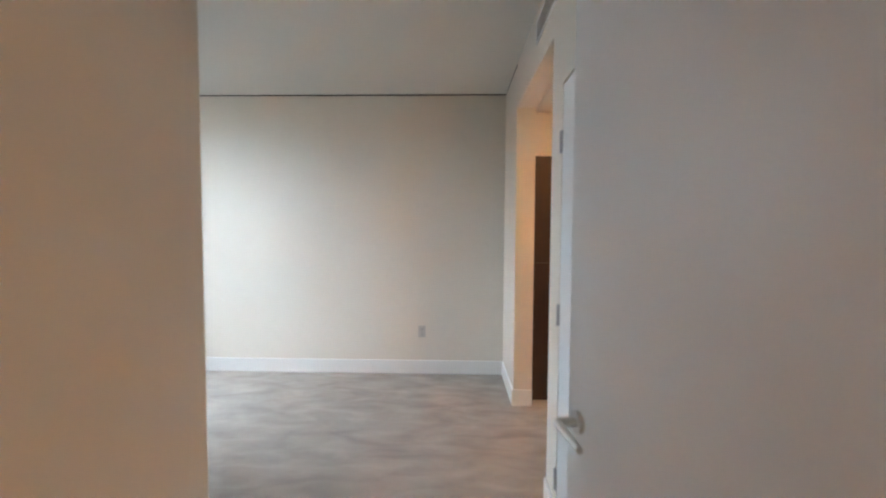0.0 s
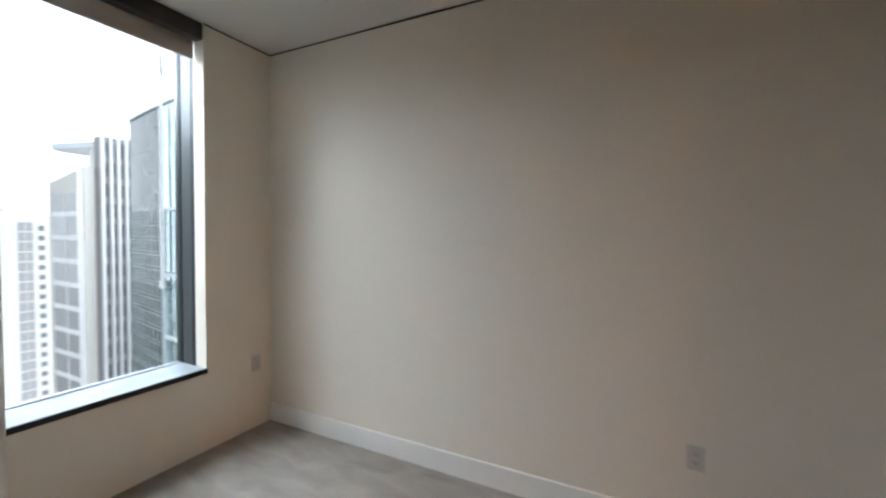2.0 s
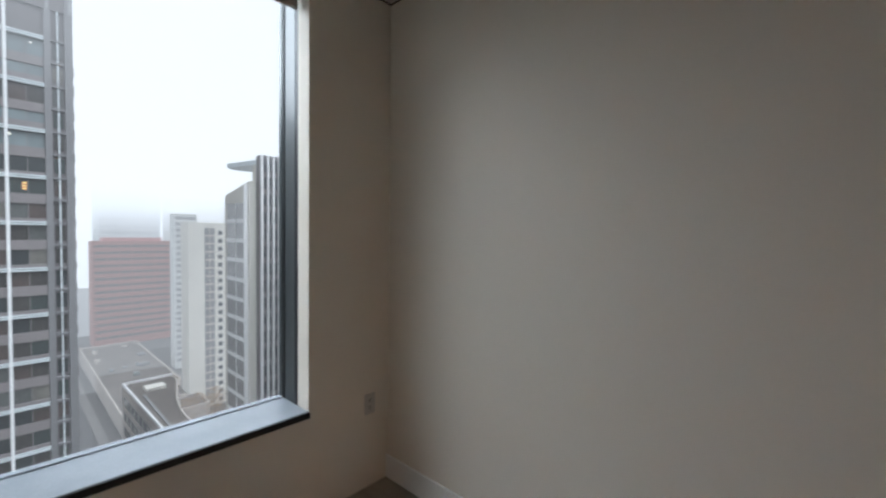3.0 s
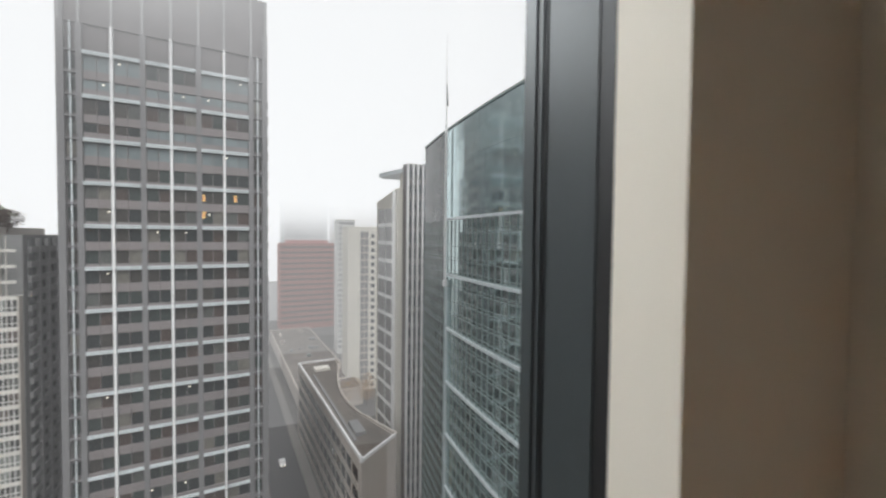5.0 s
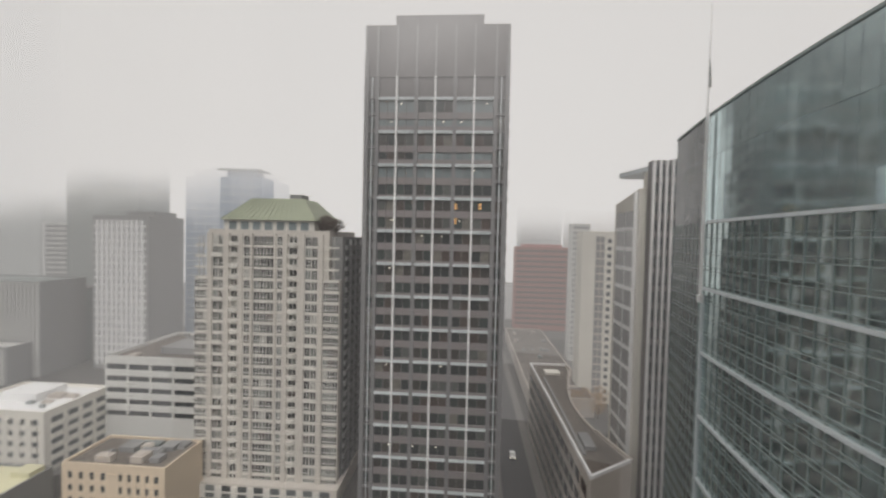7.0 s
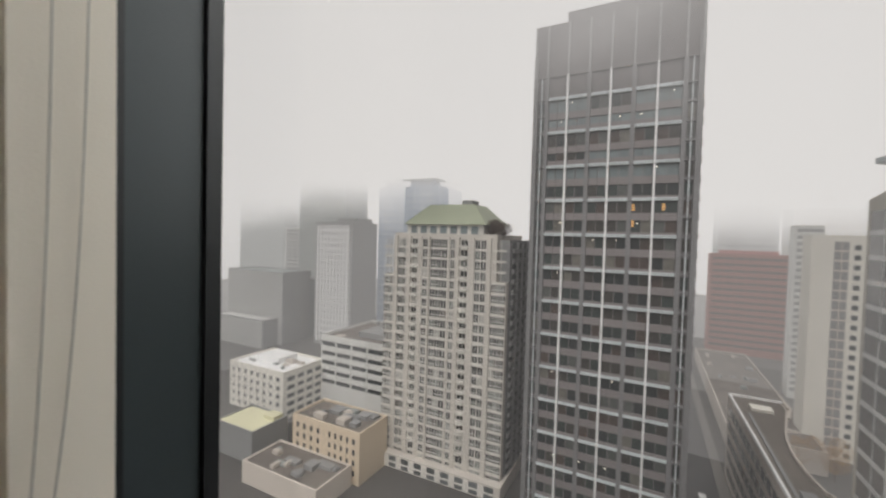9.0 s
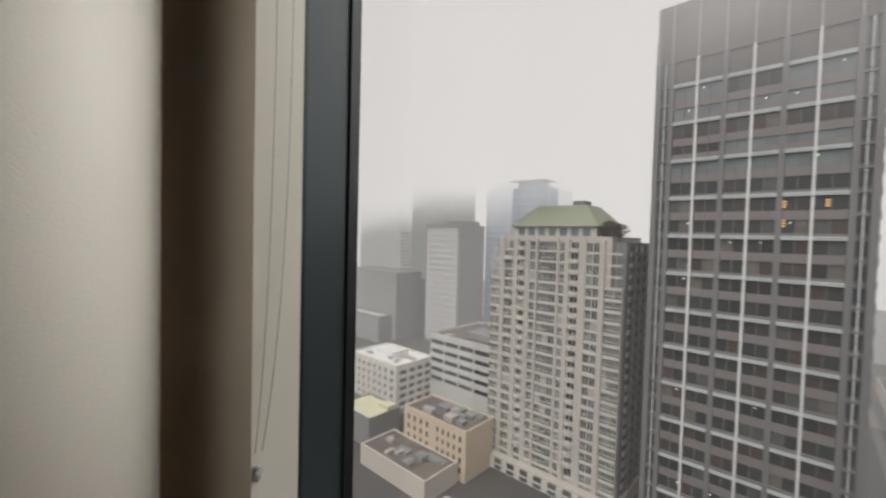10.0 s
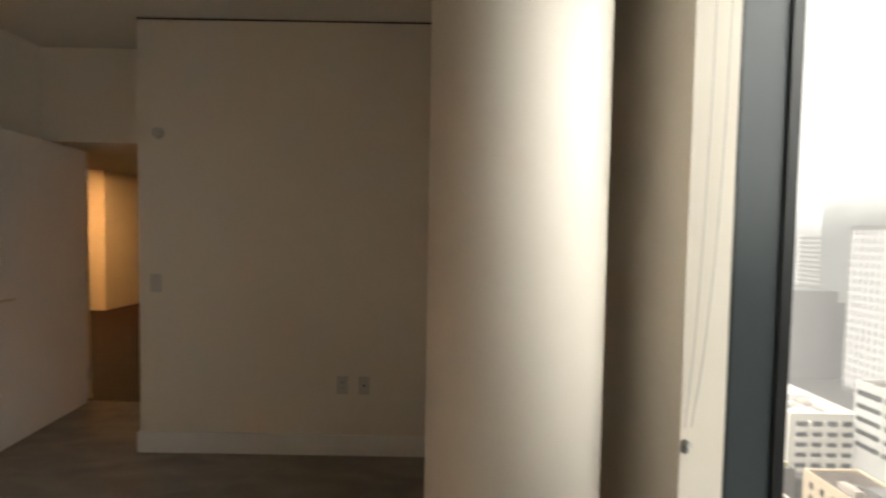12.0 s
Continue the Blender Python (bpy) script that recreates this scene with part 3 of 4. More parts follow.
own = tagged(link("own_building", boxes_mesh("own_building", [(-0.6, 0.4, -30, 20, GZ, -0.14), (-0.6, 12, -30, 20, -0.6, -0.14)]), C_GREY), "grey lower storeys of the same tower", kind="structure")


def face(o, u, n):
    """The frame of a facade: local x along u, local y outwards along n, z up."""
    return Matrix(((u[0], n[0], 0, o[0]), (u[1], n[1], 0, o[1]), (0, 0, 1, o[2]), (0, 0, 0, 1)))


def grid(parent, m, cols, rows, out, frame_mat, pane_mat, skip=None, name="window", pick=None):
    """Panes between proud piers and spandrels; cols and rows are the panes' spans along the face and in height."""
    meshes = {}
    for r, (z0, z1) in enumerate(rows):
        for c, (a, b) in enumerate(cols):
            if skip and skip(r, c):
                continue
            mat = pick(r, c) if pick else pane_mat
            key = (round(b - a, 3), round(z1 - z0, 3), mat.name)
            if key not in meshes:
                w, h = (b - a) / 2, (z1 - z0) / 2
                meshes[key] = boxes_mesh(name, [(-w, w, -0.1, 0.06, -h, h)])
            link(name, meshes[key], mat, parent, at=m @ Matrix.Translation(((a + b) / 2, 0, (z0 + z1) / 2)))
    lo, hi = cols[0][0], cols[-1][1]
    zs, ze = rows[0][0], rows[-1][1]
    piers = [(cols[i][1], cols[i + 1][0], -0.1, out, zs, ze) for i in range(len(cols) - 1)]
    spans = [(lo, hi, -0.1, out * 0.8, rows[i][1], rows[i + 1][0]) for i in range(len(rows) - 1)]
    link("pier_grid", boxes_mesh("pier_grid", piers + spans), frame_mat, parent, at=m)


def spans(lo, hi, count, fill):
    step = (hi - lo) / count
    return [(lo + i * step + step * (1 - fill) / 2, lo + (i + 1) * step - step * (1 - fill) / 2) for i in range(count)]


def building(name, x0, x1, y0, y1, z1, mat, label, roof=C_ROOF, parapet=0.8, units=0):
    b = empty(name, 0, 0, 0, label, "building", "city buildings")
    link("wall", boxes_mesh("wall", [(x0, x1, y0, y1, GZ, z1)]), mat, b)
    p = 0.5
    link("parapet", boxes_mesh("parapet", [(x0, x1, y0, y0 + p, z1, z1 + parapet), (x0, x1, y1 - p, y1, z1, z1 + parapet),
                                           (x0, x0 + p, y0 + p, y1 - p, z1, z1 + parapet), (x1 - p, x1, y0 + p, y1 - p, z1, z1 + parapet)]), mat, b)
    link("roof", boxes_mesh("roof", [(x0 + p, x1 - p, y0 + p, y1 - p, z1, z1 + 0.1)]), roof, b)
    rr = random.Random(int(abs(x0 * 7 + y0 * 3)))
    for i in range(units):
        w, d, h = rr.uniform(0.5, 1.8), rr.uniform(0.5, 2.2), rr.uniform(0.5, 1.8)
        x, y = rr.uniform(x0 + 2.5, x1 - 2.5), rr.uniform(y0 + 3, y1 - 3)
        link("roof_unit", boxes_mesh("roof_unit", [(x - w, x + w, y - d, y + d, z1 + 0.1, z1 + h), (x - w * 0.6, x + w * 0.6, y - d * 0.6, y + d * 0.6, z1 + h, z1 + h + 0.25)]), (C_CONC, C_GREY, C_SPANT)[i % 3], b)
    return b


EAST = ((0, 1), (1, 0))
NORTH = ((-1, 0), (0, 1))


# dark office tower
def tower():
    y0, y1 = -28.1, 7.5
    b = building("office_tower", -140, -100, y0, y1, 53.0, C_DARK, "tall dark grey office tower with white vertical fins in mist", C_ROOF, 0.6)
    m = face((-100, 0, 0), *EAST)
    fins = (-20.0, -10.5, -1.0)
    edges = [-24.9, -15.2, -5.7, 4.2]
    cols = []
    for i in range(3):
        lo, hi, f = edges[i] + 0.45, edges[i + 1] - 0.45, fins[i]
        for p, q in ((lo, f - 0.22), (f + 0.22, hi)):
            w = (q - p) / 2
            cols += [(p + 0.04, p + w - 0.04), (p + w + 0.04, q - 0.04)]
    rows, ledges = [], []
    for k in range(10, -4, -1):
        zl = 11.3 - 8.15 * k
        rows += [(zl - 3.3, zl - 0.75), (zl - 7.6, zl - 5.0)] if zl < 20 else [(zl - 3.6, zl - 0.75), (zl - 7.0, zl - 5.2)]
        ledges.append(zl)
    rows = sorted(r for r in rows if r[0] > GZ + 3)
    rr = random.Random(3)
    blind = {(r, c // 4): rr.random() < 0.6 for r in range(len(rows)) for c in range(12)}
    grid(b, m, cols, rows, 0.5, C_SPAN, C_ROOMS, pick=lambda r, c: C_WINL if rows[r][0] > 14 and blind[r, c // 4] else C_ROOMS)
    for zl in ledges:
        for i in range(3):
            p, q = edges[i] + 0.45, edges[i + 1] - 0.45
            lg = link("ledge", boxes_mesh("ledge", [(p, q, 0.0, 0.7, zl - 0.75, zl - 0.05)]), C_SPANT, b, "grey-green metal ledge", at=m)
            for dz in (-0.62, -0.22):
                link("rail", boxes_mesh("rail", [(p, q, 0.7, 0.95, zl + dz, zl + dz + 0.24)]), C_LEDGE, lg, "pale metal rail")
    for f in fins:
        link("fin", boxes_mesh("fin", [(f - 0.22, f + 0.22, 0.2, 1.3, GZ, 40.8)]), C_FIN, b, "white vertical fin", at=m)
    for e in edges:
        link("pier", boxes_mesh("pier", [(e - 0.45, e + 0.45, 0.0, 0.8, GZ, 40.8)]), C_PIER, b, at=m)
    for e in (y0 + 0.5, y1 - 0.5):
        link("corner_pier", boxes_mesh("corner_pier", [(e - 0.55, e + 0.55, 0.0, 0.8, GZ, 46)]), C_PIER, b, at=m)
    for lo, hi in ((y0 + 1.05, -25.35), (4.65, y1 - 1.05)):
        link("corner_tube", boxes_mesh("corner_tube", [((lo + hi) / 2 - 0.11, (lo + hi) / 2 + 0.11, 0.3, 0.6, GZ, 40.8)]), C_LEDGE, b, "thin pale corner upright", at=m)
        for zl in ledges:
            for p, q in ((zl - 3.4, zl - 0.8), (zl - 7.5, zl - 4.9)):
                link("corner_window", boxes_mesh("corner_window", [(lo + 0.2, hi - 0.2, 0.0, 0.15, p, q)]), C_ROOMS, b, at=m)
            link("corner_ledge", boxes_mesh("corner_ledge", [(lo, hi, 0.0, 0.7, zl - 4.4, zl - 4.0), (lo, hi, 0.0, 0.7, zl - 0.4, zl - 0.1)]), C_PIER, b, at=m)
    link("crown_band", boxes_mesh("crown_band", [(y0, y1, 0.0, 0.45, 40.8, 53.4)]), C_DARK, b, at=m)
    for f in sorted([*fins, *edges, y0 + 0.3, y1 - 0.3]):
        link("crown_rib", boxes_mesh("crown_rib", [(f - 0.2, f + 0.2, 0.4, 0.85, 40.8, 53.2)]), C_RIB, b, at=m)
    link("penthouse", boxes_mesh("penthouse", [(-132, -112, -23, 1.2, 53.0, 62.5)]), C_DARK, b)
    for yy, zl in ((-4.9, 8.6), (-4.9, 5.0), (1.1, 8.7)):
        link("office_lamp", boxes_mesh("office_lamp", [(yy - 0.3, yy + 0.25, 0.07, 0.12, zl + d, zl + d + 0.22) for d in (0.0, 0.5, 1.0)]), OFFICE, b, "lit amber lamps behind glass", at=m)
    for i in range(18):
        yy, r = rr.uniform(-24, 4), rows[rr.choice((-1, -2, -3, -4, -5, -6, -7, -8, -9, -11, -12, -14, -17, -22))]
        link("ceiling_lamp", boxes_mesh("ceiling_lamp", [(yy - 0.14, yy + 0.14, 0.07, 0.12, r[1] - 0.75, r[1] - 0.52)]), WHITELAMP, b, "small lit lamp behind glass", at=m)
    # north flank
    mn = face((-100, y1, 0), *NORTH)
    grid(b, mn, spans(1.5, 38.5, 4, 0.92), rows, 0.5, C_SPAN, C_ROOMS)


tower()


# residential tower with a green hipped roof
def flats():
    X, y0, y1 = -108.0, -78.0, -36.5
    b = building("apartment_tower", -132, X, y0 + 4, y1 - 3, 1.3, C_BEIGE, "beige apartment tower with many windows and green hipped roof", C_ROOF, 1.2)
    link("side_bay", boxes_mesh("side_bay", [(-130, X + 0.02, y0, y0 + 4, GZ, -11.0)]), C_BEIGE, b)
    link("side_bay", boxes_mesh("side_bay", [(-130, X + 0.02, y1 - 3, y1, GZ, -11.0)]), C_BEIGE, b)
    m = face((X, 0, 0), *EAST)
    storeys = [1.0 - 3.05 * k for k in range(22, -1, -1)]
    rows = [(z - 2.7, z - 0.45) if z < -10 else (z - 2.75, z - 0.3) for z in storeys]
    # glazed bays: plan span, panes across, share of glass
    groups = [(-77.9, -74.2, 3, 0.9), (-72.7, -69.4, 2, 0.86), (-67.6, -65.3, 1, 0.8), (-63.9, -61.7, 1, 0.75), (-60.9, -55.1, 3, 0.93), (-54.3, -52.5, 1, 0.75), (-50.9, -48.2, 1, 0.8), (-46.3, -42.6, 2, 0.84), (-41.0, -36.7, 3, 0.92)]
    cols = [sp for lo, hi, n, fill in groups for sp in spans(lo, hi, n, fill)]
    outer = {0, 1, 2, len(cols) - 1, len(cols) - 2, len(cols) - 3}
    tall = outer | {6, 7, 8}
    rr = random.Random(11)
    grid(b, m, cols, rows, 0.3, C_BEIGE2, C_FLATS, skip=lambda r, c: c in outer and rows[r][0] > -13.5)
    # white bars that divide the glass
    for c, (p, q) in enumerate(cols):
        bars = []
        for r, (z0, z1) in enumerate(rows):
            if c in outer and z0 > -13.5:
                continue
            if c in tall or rr.random() < 0.3:
                bars.append((p, q, 0.05, 0.2, z0 + (z1 - z0) * 0.3, z0 + (z1 - z0) * 0.3 + 0.14))
            bars.append(((p + q) / 2 - 0.07, (p + q) / 2 + 0.07, 0.05, 0.2, z0, z1))
        link("window_bars", boxes_mesh("window_bars", bars), C_MULLW, b, at=m)
    # slabs and rails of the small balconies beside the centre bay
    for k, z in enumerate(storeys[1:]):
        for lo, hi in ((-72.6, -69.5), (-46.2, -42.7)):
            if rr.random() < 0.3:
                link("balcony_slab", boxes_mesh("balcony_slab", [(lo, hi, 0.0, 1.1, z - 3.05, z - 2.85), (lo, hi, 1.02, 1.1, z - 2.85, z - 2.0)]), C_BEIGE2, b, at=m)
    for i in range(len(groups) - 1):
        p, q = groups[i][1] + 0.05, groups[i + 1][0] - 0.05
        link("pilaster", boxes_mesh("pilaster", [(p, q, 0.0, 0.9 if i % 2 else 0.6, GZ, 1.4)]), C_BEIGE, b, at=m)
    # rounded centre bay, as stacked floor bands
    seg = 10
    for k, left in [(k, left) for k in range(21) for left in (-51.3, -68.0)]:
        z = 1.0 - 3.05 * k
        pts = [(left + 3.2 * i / seg, 1.3 * math.sin(math.pi * i / seg)) for i in range(seg + 1)]
        bm = bmesh.new()
        lo = [bm.verts.new((p[0], p[1] + 0.3, z - 3.0)) for p in pts]
        hi = [bm.verts.new((p[0], p[1] + 0.3, z - 1.9)) for p in pts]
        for i in range(seg):
            bm.faces.new((lo[i], lo[i + 1], hi[i + 1], hi[i]))
        bm.faces.new(hi)
        bm.faces.new(lo[::-1])
        part("balcony", bm, C_BEIGE2, b, "curved balcony front", at=m)
    # crown and roof
    link("crown", boxes_mesh("crown", [(-128, X - 0.5, -69.8, -44.0, 1.3, 5.2)]), C_BEIGE2, b)
    for a, c in spans(-69.0, -45.0, 7, 0.62):
        link("window", boxes_mesh("window", [(a, c, -0.45, -0.36, 1.9, 4.7)]), C_WINL, b, at=m)
    bm = bmesh.new()
    lo = [bm.verts.new(p) for p in ((X + 0.6, -70.6, 5.2), (X + 0.6, -43.0, 5.2), (-129, -43.0, 5.2), (-129, -70.6, 5.2))]
    hi = [bm.verts.new(p) for p in ((X - 5.5, -64.5, 11.6), (X - 5.5, -49.0, 11.6), (-123, -49.0, 11.6), (-123, -64.5, 11.6))]
    for i in range(4):
        bm.faces.new((lo[i], lo[(i + 1) % 4], hi[(i + 1) % 4], hi[i]))
    bm.faces.new(hi)
    bm.faces.new(lo[::-1])
    bmesh.ops.recalc_face_normals(bm, faces=bm.faces)
    rf = part("green_roof", bm, C_GREEN, b, "green standing-seam hipped roof")
    for i in range(17):
        u = i / 16
        ya, yb2 = -70.2 + u * 26.8, -64.3 + u * 15.2
        bm = bmesh.new()
        for (p, q) in (((X + 0.62, ya, 5.22), (X - 5.45, yb2, 11.65)),):
            vs = [bm.verts.new((p[0], p[1] - 0.08, p[2])), bm.verts.new((p[0], p[1] + 0.08, p[2])), bm.verts.new((q[0], q[1] + 0.08, q[2])), bm.verts.new((q[0], q[1] - 0.08, q[2]))]
            up = [bm.verts.new(v.co + Vector((0.1, 0, 0.12))) for v in vs]
            bm.faces.new(up)
            for j in range(4):
                bm.faces.new((vs[j], vs[(j + 1) % 4], up[(j + 1) % 4], up[j]))
        part("roof_seam", bm, C_GREEN, rf)
    link("roof_box", boxes_mesh("roof_box", [(X - 12, X - 7, -54, -50.5, 11.6, 13.0)]), C_GREY, b)
    # dark north flank with balconies
    mn = face((X, y1, 0), *NORTH)
    link("flank", boxes_mesh("flank", [(2, 24, -6.4, 0.1, GZ, 1.0)]), C_GREY, b, at=mn)
    frows = [(1.0 - 3.0 * k - 2.4, 1.0 - 3.0 * k - 0.7) for k in range(23, -1, -1)]
    grid(b, mn @ Matrix.Translation((0, 0.12, 0)), spans(3.5, 23.5, 4, 0.75), [r for r in frows if r[0] > GZ + 1], 0.7, C_GREY, C_WINR)
    link("podium", boxes_mesh("podium", [(-134, X + 3, y0 - 2, y1 + 1, GZ, -67.6)]), C_BEIGE, b)
    grid(b, face((X + 3, 0, 0), *EAST), spans(y0, y1, 9, 0.6), [(-71.6, -70.2), (-69.8, -68.2)], 0.4, C_BEIGE2, C_WINR)


flats()


def bare_tree(x, y, z, h, r, seed, label, mat=C_TWIG):
    rr = random.Random(seed)
    t = empty("tree", x, y, z, label, "tree")
    part("trunk", cyl(0.16, 0.07, h * 0.6, 8, Matrix.Translation((0, 0, h * 0.3))), C_TWIG, t)
    v, f = [], []
    for i in range(900):
        a, q, w = rr.uniform(0, 6.283), rr.random() ** 0.5, rr.uniform(-1, 1)
        rad = r * q * math.sqrt(max(0.0, 1 - w * w)) * rr.uniform(0.7, 1.15)
        c = Vector((math.cos(a) * rad, math.sin(a) * rad, h * 0.62 + w * h * 0.38))
        d = Vector((rr.uniform(-1, 1), rr.uniform(-1, 1), rr.uniform(-0.3, 1))).normalized() * rr.uniform(0.25, 0.6)
        s = Vector((rr.uniform(-1, 1), rr.uniform(-1, 1), rr.uniform(-1, 1))).normalized() * 0.07
        b = len(v)
        v += [c - d, c + s, c + d, c - s]
        f.append((b, b + 1, b + 2, b + 3))
    me = bpy.data.meshes.new("crown")
    me.from_pydata(v, [], f)
    tagged(link("crown", me, mat, t), kind="stuff")


for i, (y, h, r) in enumerate(((-41.6, 5.4, 3.0), (-39.2, 4.6, 2.8), (-43.2, 4.4, 2.2))):
    bare_tree(-111 - i, y, 1.4, h, r, 40 + i, "bare brown roof-garden tree on the apartment tower")


# low long building with a curved side
def low_building():
    b = empty("low_building", 0, 0, 0, "low long concrete office building with a curved roof edge", "building", "city buildings")
    arc = [(-88.5 - 61.5 * u, 34.8 + 1.7 * u - 7.0 * math.sin(math.pi * u) * (1 - 0.35 * u)) for u in [i / 14 for i in range(15)]]
    out = [(-81, 24.0)] + arc + [(-155, 36.5), (-155, 22.6)]
    prism("wall", out, GZ, -46.2, C_CONC, b)
    cx, cy = -118, 28
    prism("roof", [(cx + (x - cx) * 0.97, cy + (y - cy) * 0.88) for x, y in out], -46.2, -46.0, C_ROOF, b, "brown gravel roof")
    n = len(out)
    for i in range(n):
        p, q = Vector(out[i]), Vector(out[(i + 1) % n])
        d = (q - p)
        nrm = Vector((-d.y, d.x)).normalized()
        if nrm.dot(Vector((cx, cy)) - (p + q) / 2) < 0:
            nrm = -nrm
        prism("parapet", [tuple(p), tuple(q), tuple(q + nrm * 0.5), tuple(p + nrm * 0.5)], -46.2, -45.5, C_FIN if i in (n - 2, 0, n - 1) else C_CONC, b)
    m = Matrix(((-0.9998, -0.0189, 0, -81), (-0.0189, -0.9998, 0, 24.0), (0, 0, 1, 0), (0, 0, 0, 1)))
    grid(b, m, spans(2, 72, 15, 0.84), [(-70, -67.2), (-65.4, -62.6), (-60.8, -58), (-56.2, -53.4), (-51.6, -48.8)], 0.3, C_CONC, C_ROOMS)
    link("roof_unit", boxes_mesh("roof_unit", [(-147, -143, 26.5, 31.5, -46, -45.2)]), C_CREAMW, b, "pale roof unit")
    link("roof_unit", boxes_mesh("roof_unit", [(-99, -92, 26, 28.4, -46, -45)]), C_GREY, b)
    link("roof_walk", boxes_mesh("roof_walk", [(-140, -90, 25.0, 25.7, -46, -45.7)]), C_GREY, b)


low_building()


# cream banded block and its finned neighbour
def cream():
    b = empty("banded_block", 0, 0, 0, "cream banded office block with a thin overhanging wing roof", "building", "city buildings")
    x0, x1, ys = -113.2, -97.6, 38.2
    bm = bmesh.new()
    vs = [[bm.verts.new((x, y, z)) for x, z in ((x0, GZ), (x1, GZ), (x1, 14.0), (x0, 11.4))] for y in (ys, 54.0)]
    bm.faces.new(vs[0])
    bm.faces.new(vs[1][::-1])
    for i in range(4):
        j = (i + 1) % 4
        bm.faces.new((vs[0][j], vs[0][i], vs[1][i], vs[1][j]))
    bmesh.ops.recalc_face_normals(bm, faces=bm.faces)
    part("wall", bm, C_CREAMW, b)
    m = face((0, ys, 0), (-1, 0), (0, -1))
    rows = [(9.0 - 4.9 * k - 3.9, 9.0 - 4.9 * k) for k in range(15, -1, -1)]
    grid(b, m, [(99.4, 105.4), (105.6, 111.6)], rows, 0.2, C_FIN, C_WINC)
    link("column", boxes_mesh("column", [(98.5, 99.0, 0.0, 0.8, GZ, 13.4)]), C_FIN, b, "white corner column", at=m)
    link("upper_block", boxes_mesh("upper_block", [(-110, -97.8, 44.0, 53.5, 12.0, 19.7)]), C_CREAMW, b)
    prism("roof_wing", [(-119.5, 41.0), (-95.2, 46.2), (-95.2, 60.0), (-122.0, 60.0), (-122.0, 43.5)], 19.7, 20.9, C_LEDGE, b, "pale green thin wing roof")


cream()


def finned():
    b = building("finned_block", -97.5, -95, 39.8, 52.0, 19.6, C_DARK, "dark glass block with tall white fins", C_ROOF, 0.5)
    m = face((-95, 0, 0), *EAST)
    for y in (39.9, 41.3, 42.6, 44.0, 45.4):
        link("fin", boxes_mesh("fin", [(y - 0.2, y + 0.2, 0.0, 0.9, GZ, 20.0)]), C_FIN, b, at=m)
    rows = [(19 - 4.1 * k - 2.8, 19 - 4.1 * k) for k in range(21, -1, -1)]
    grid(b, m, [(40.15, 41.05), (41.55, 42.35), (42.85, 43.75), (44.25, 45.15)], rows, 0.2, C_SPAN, C_WIN)


finned()


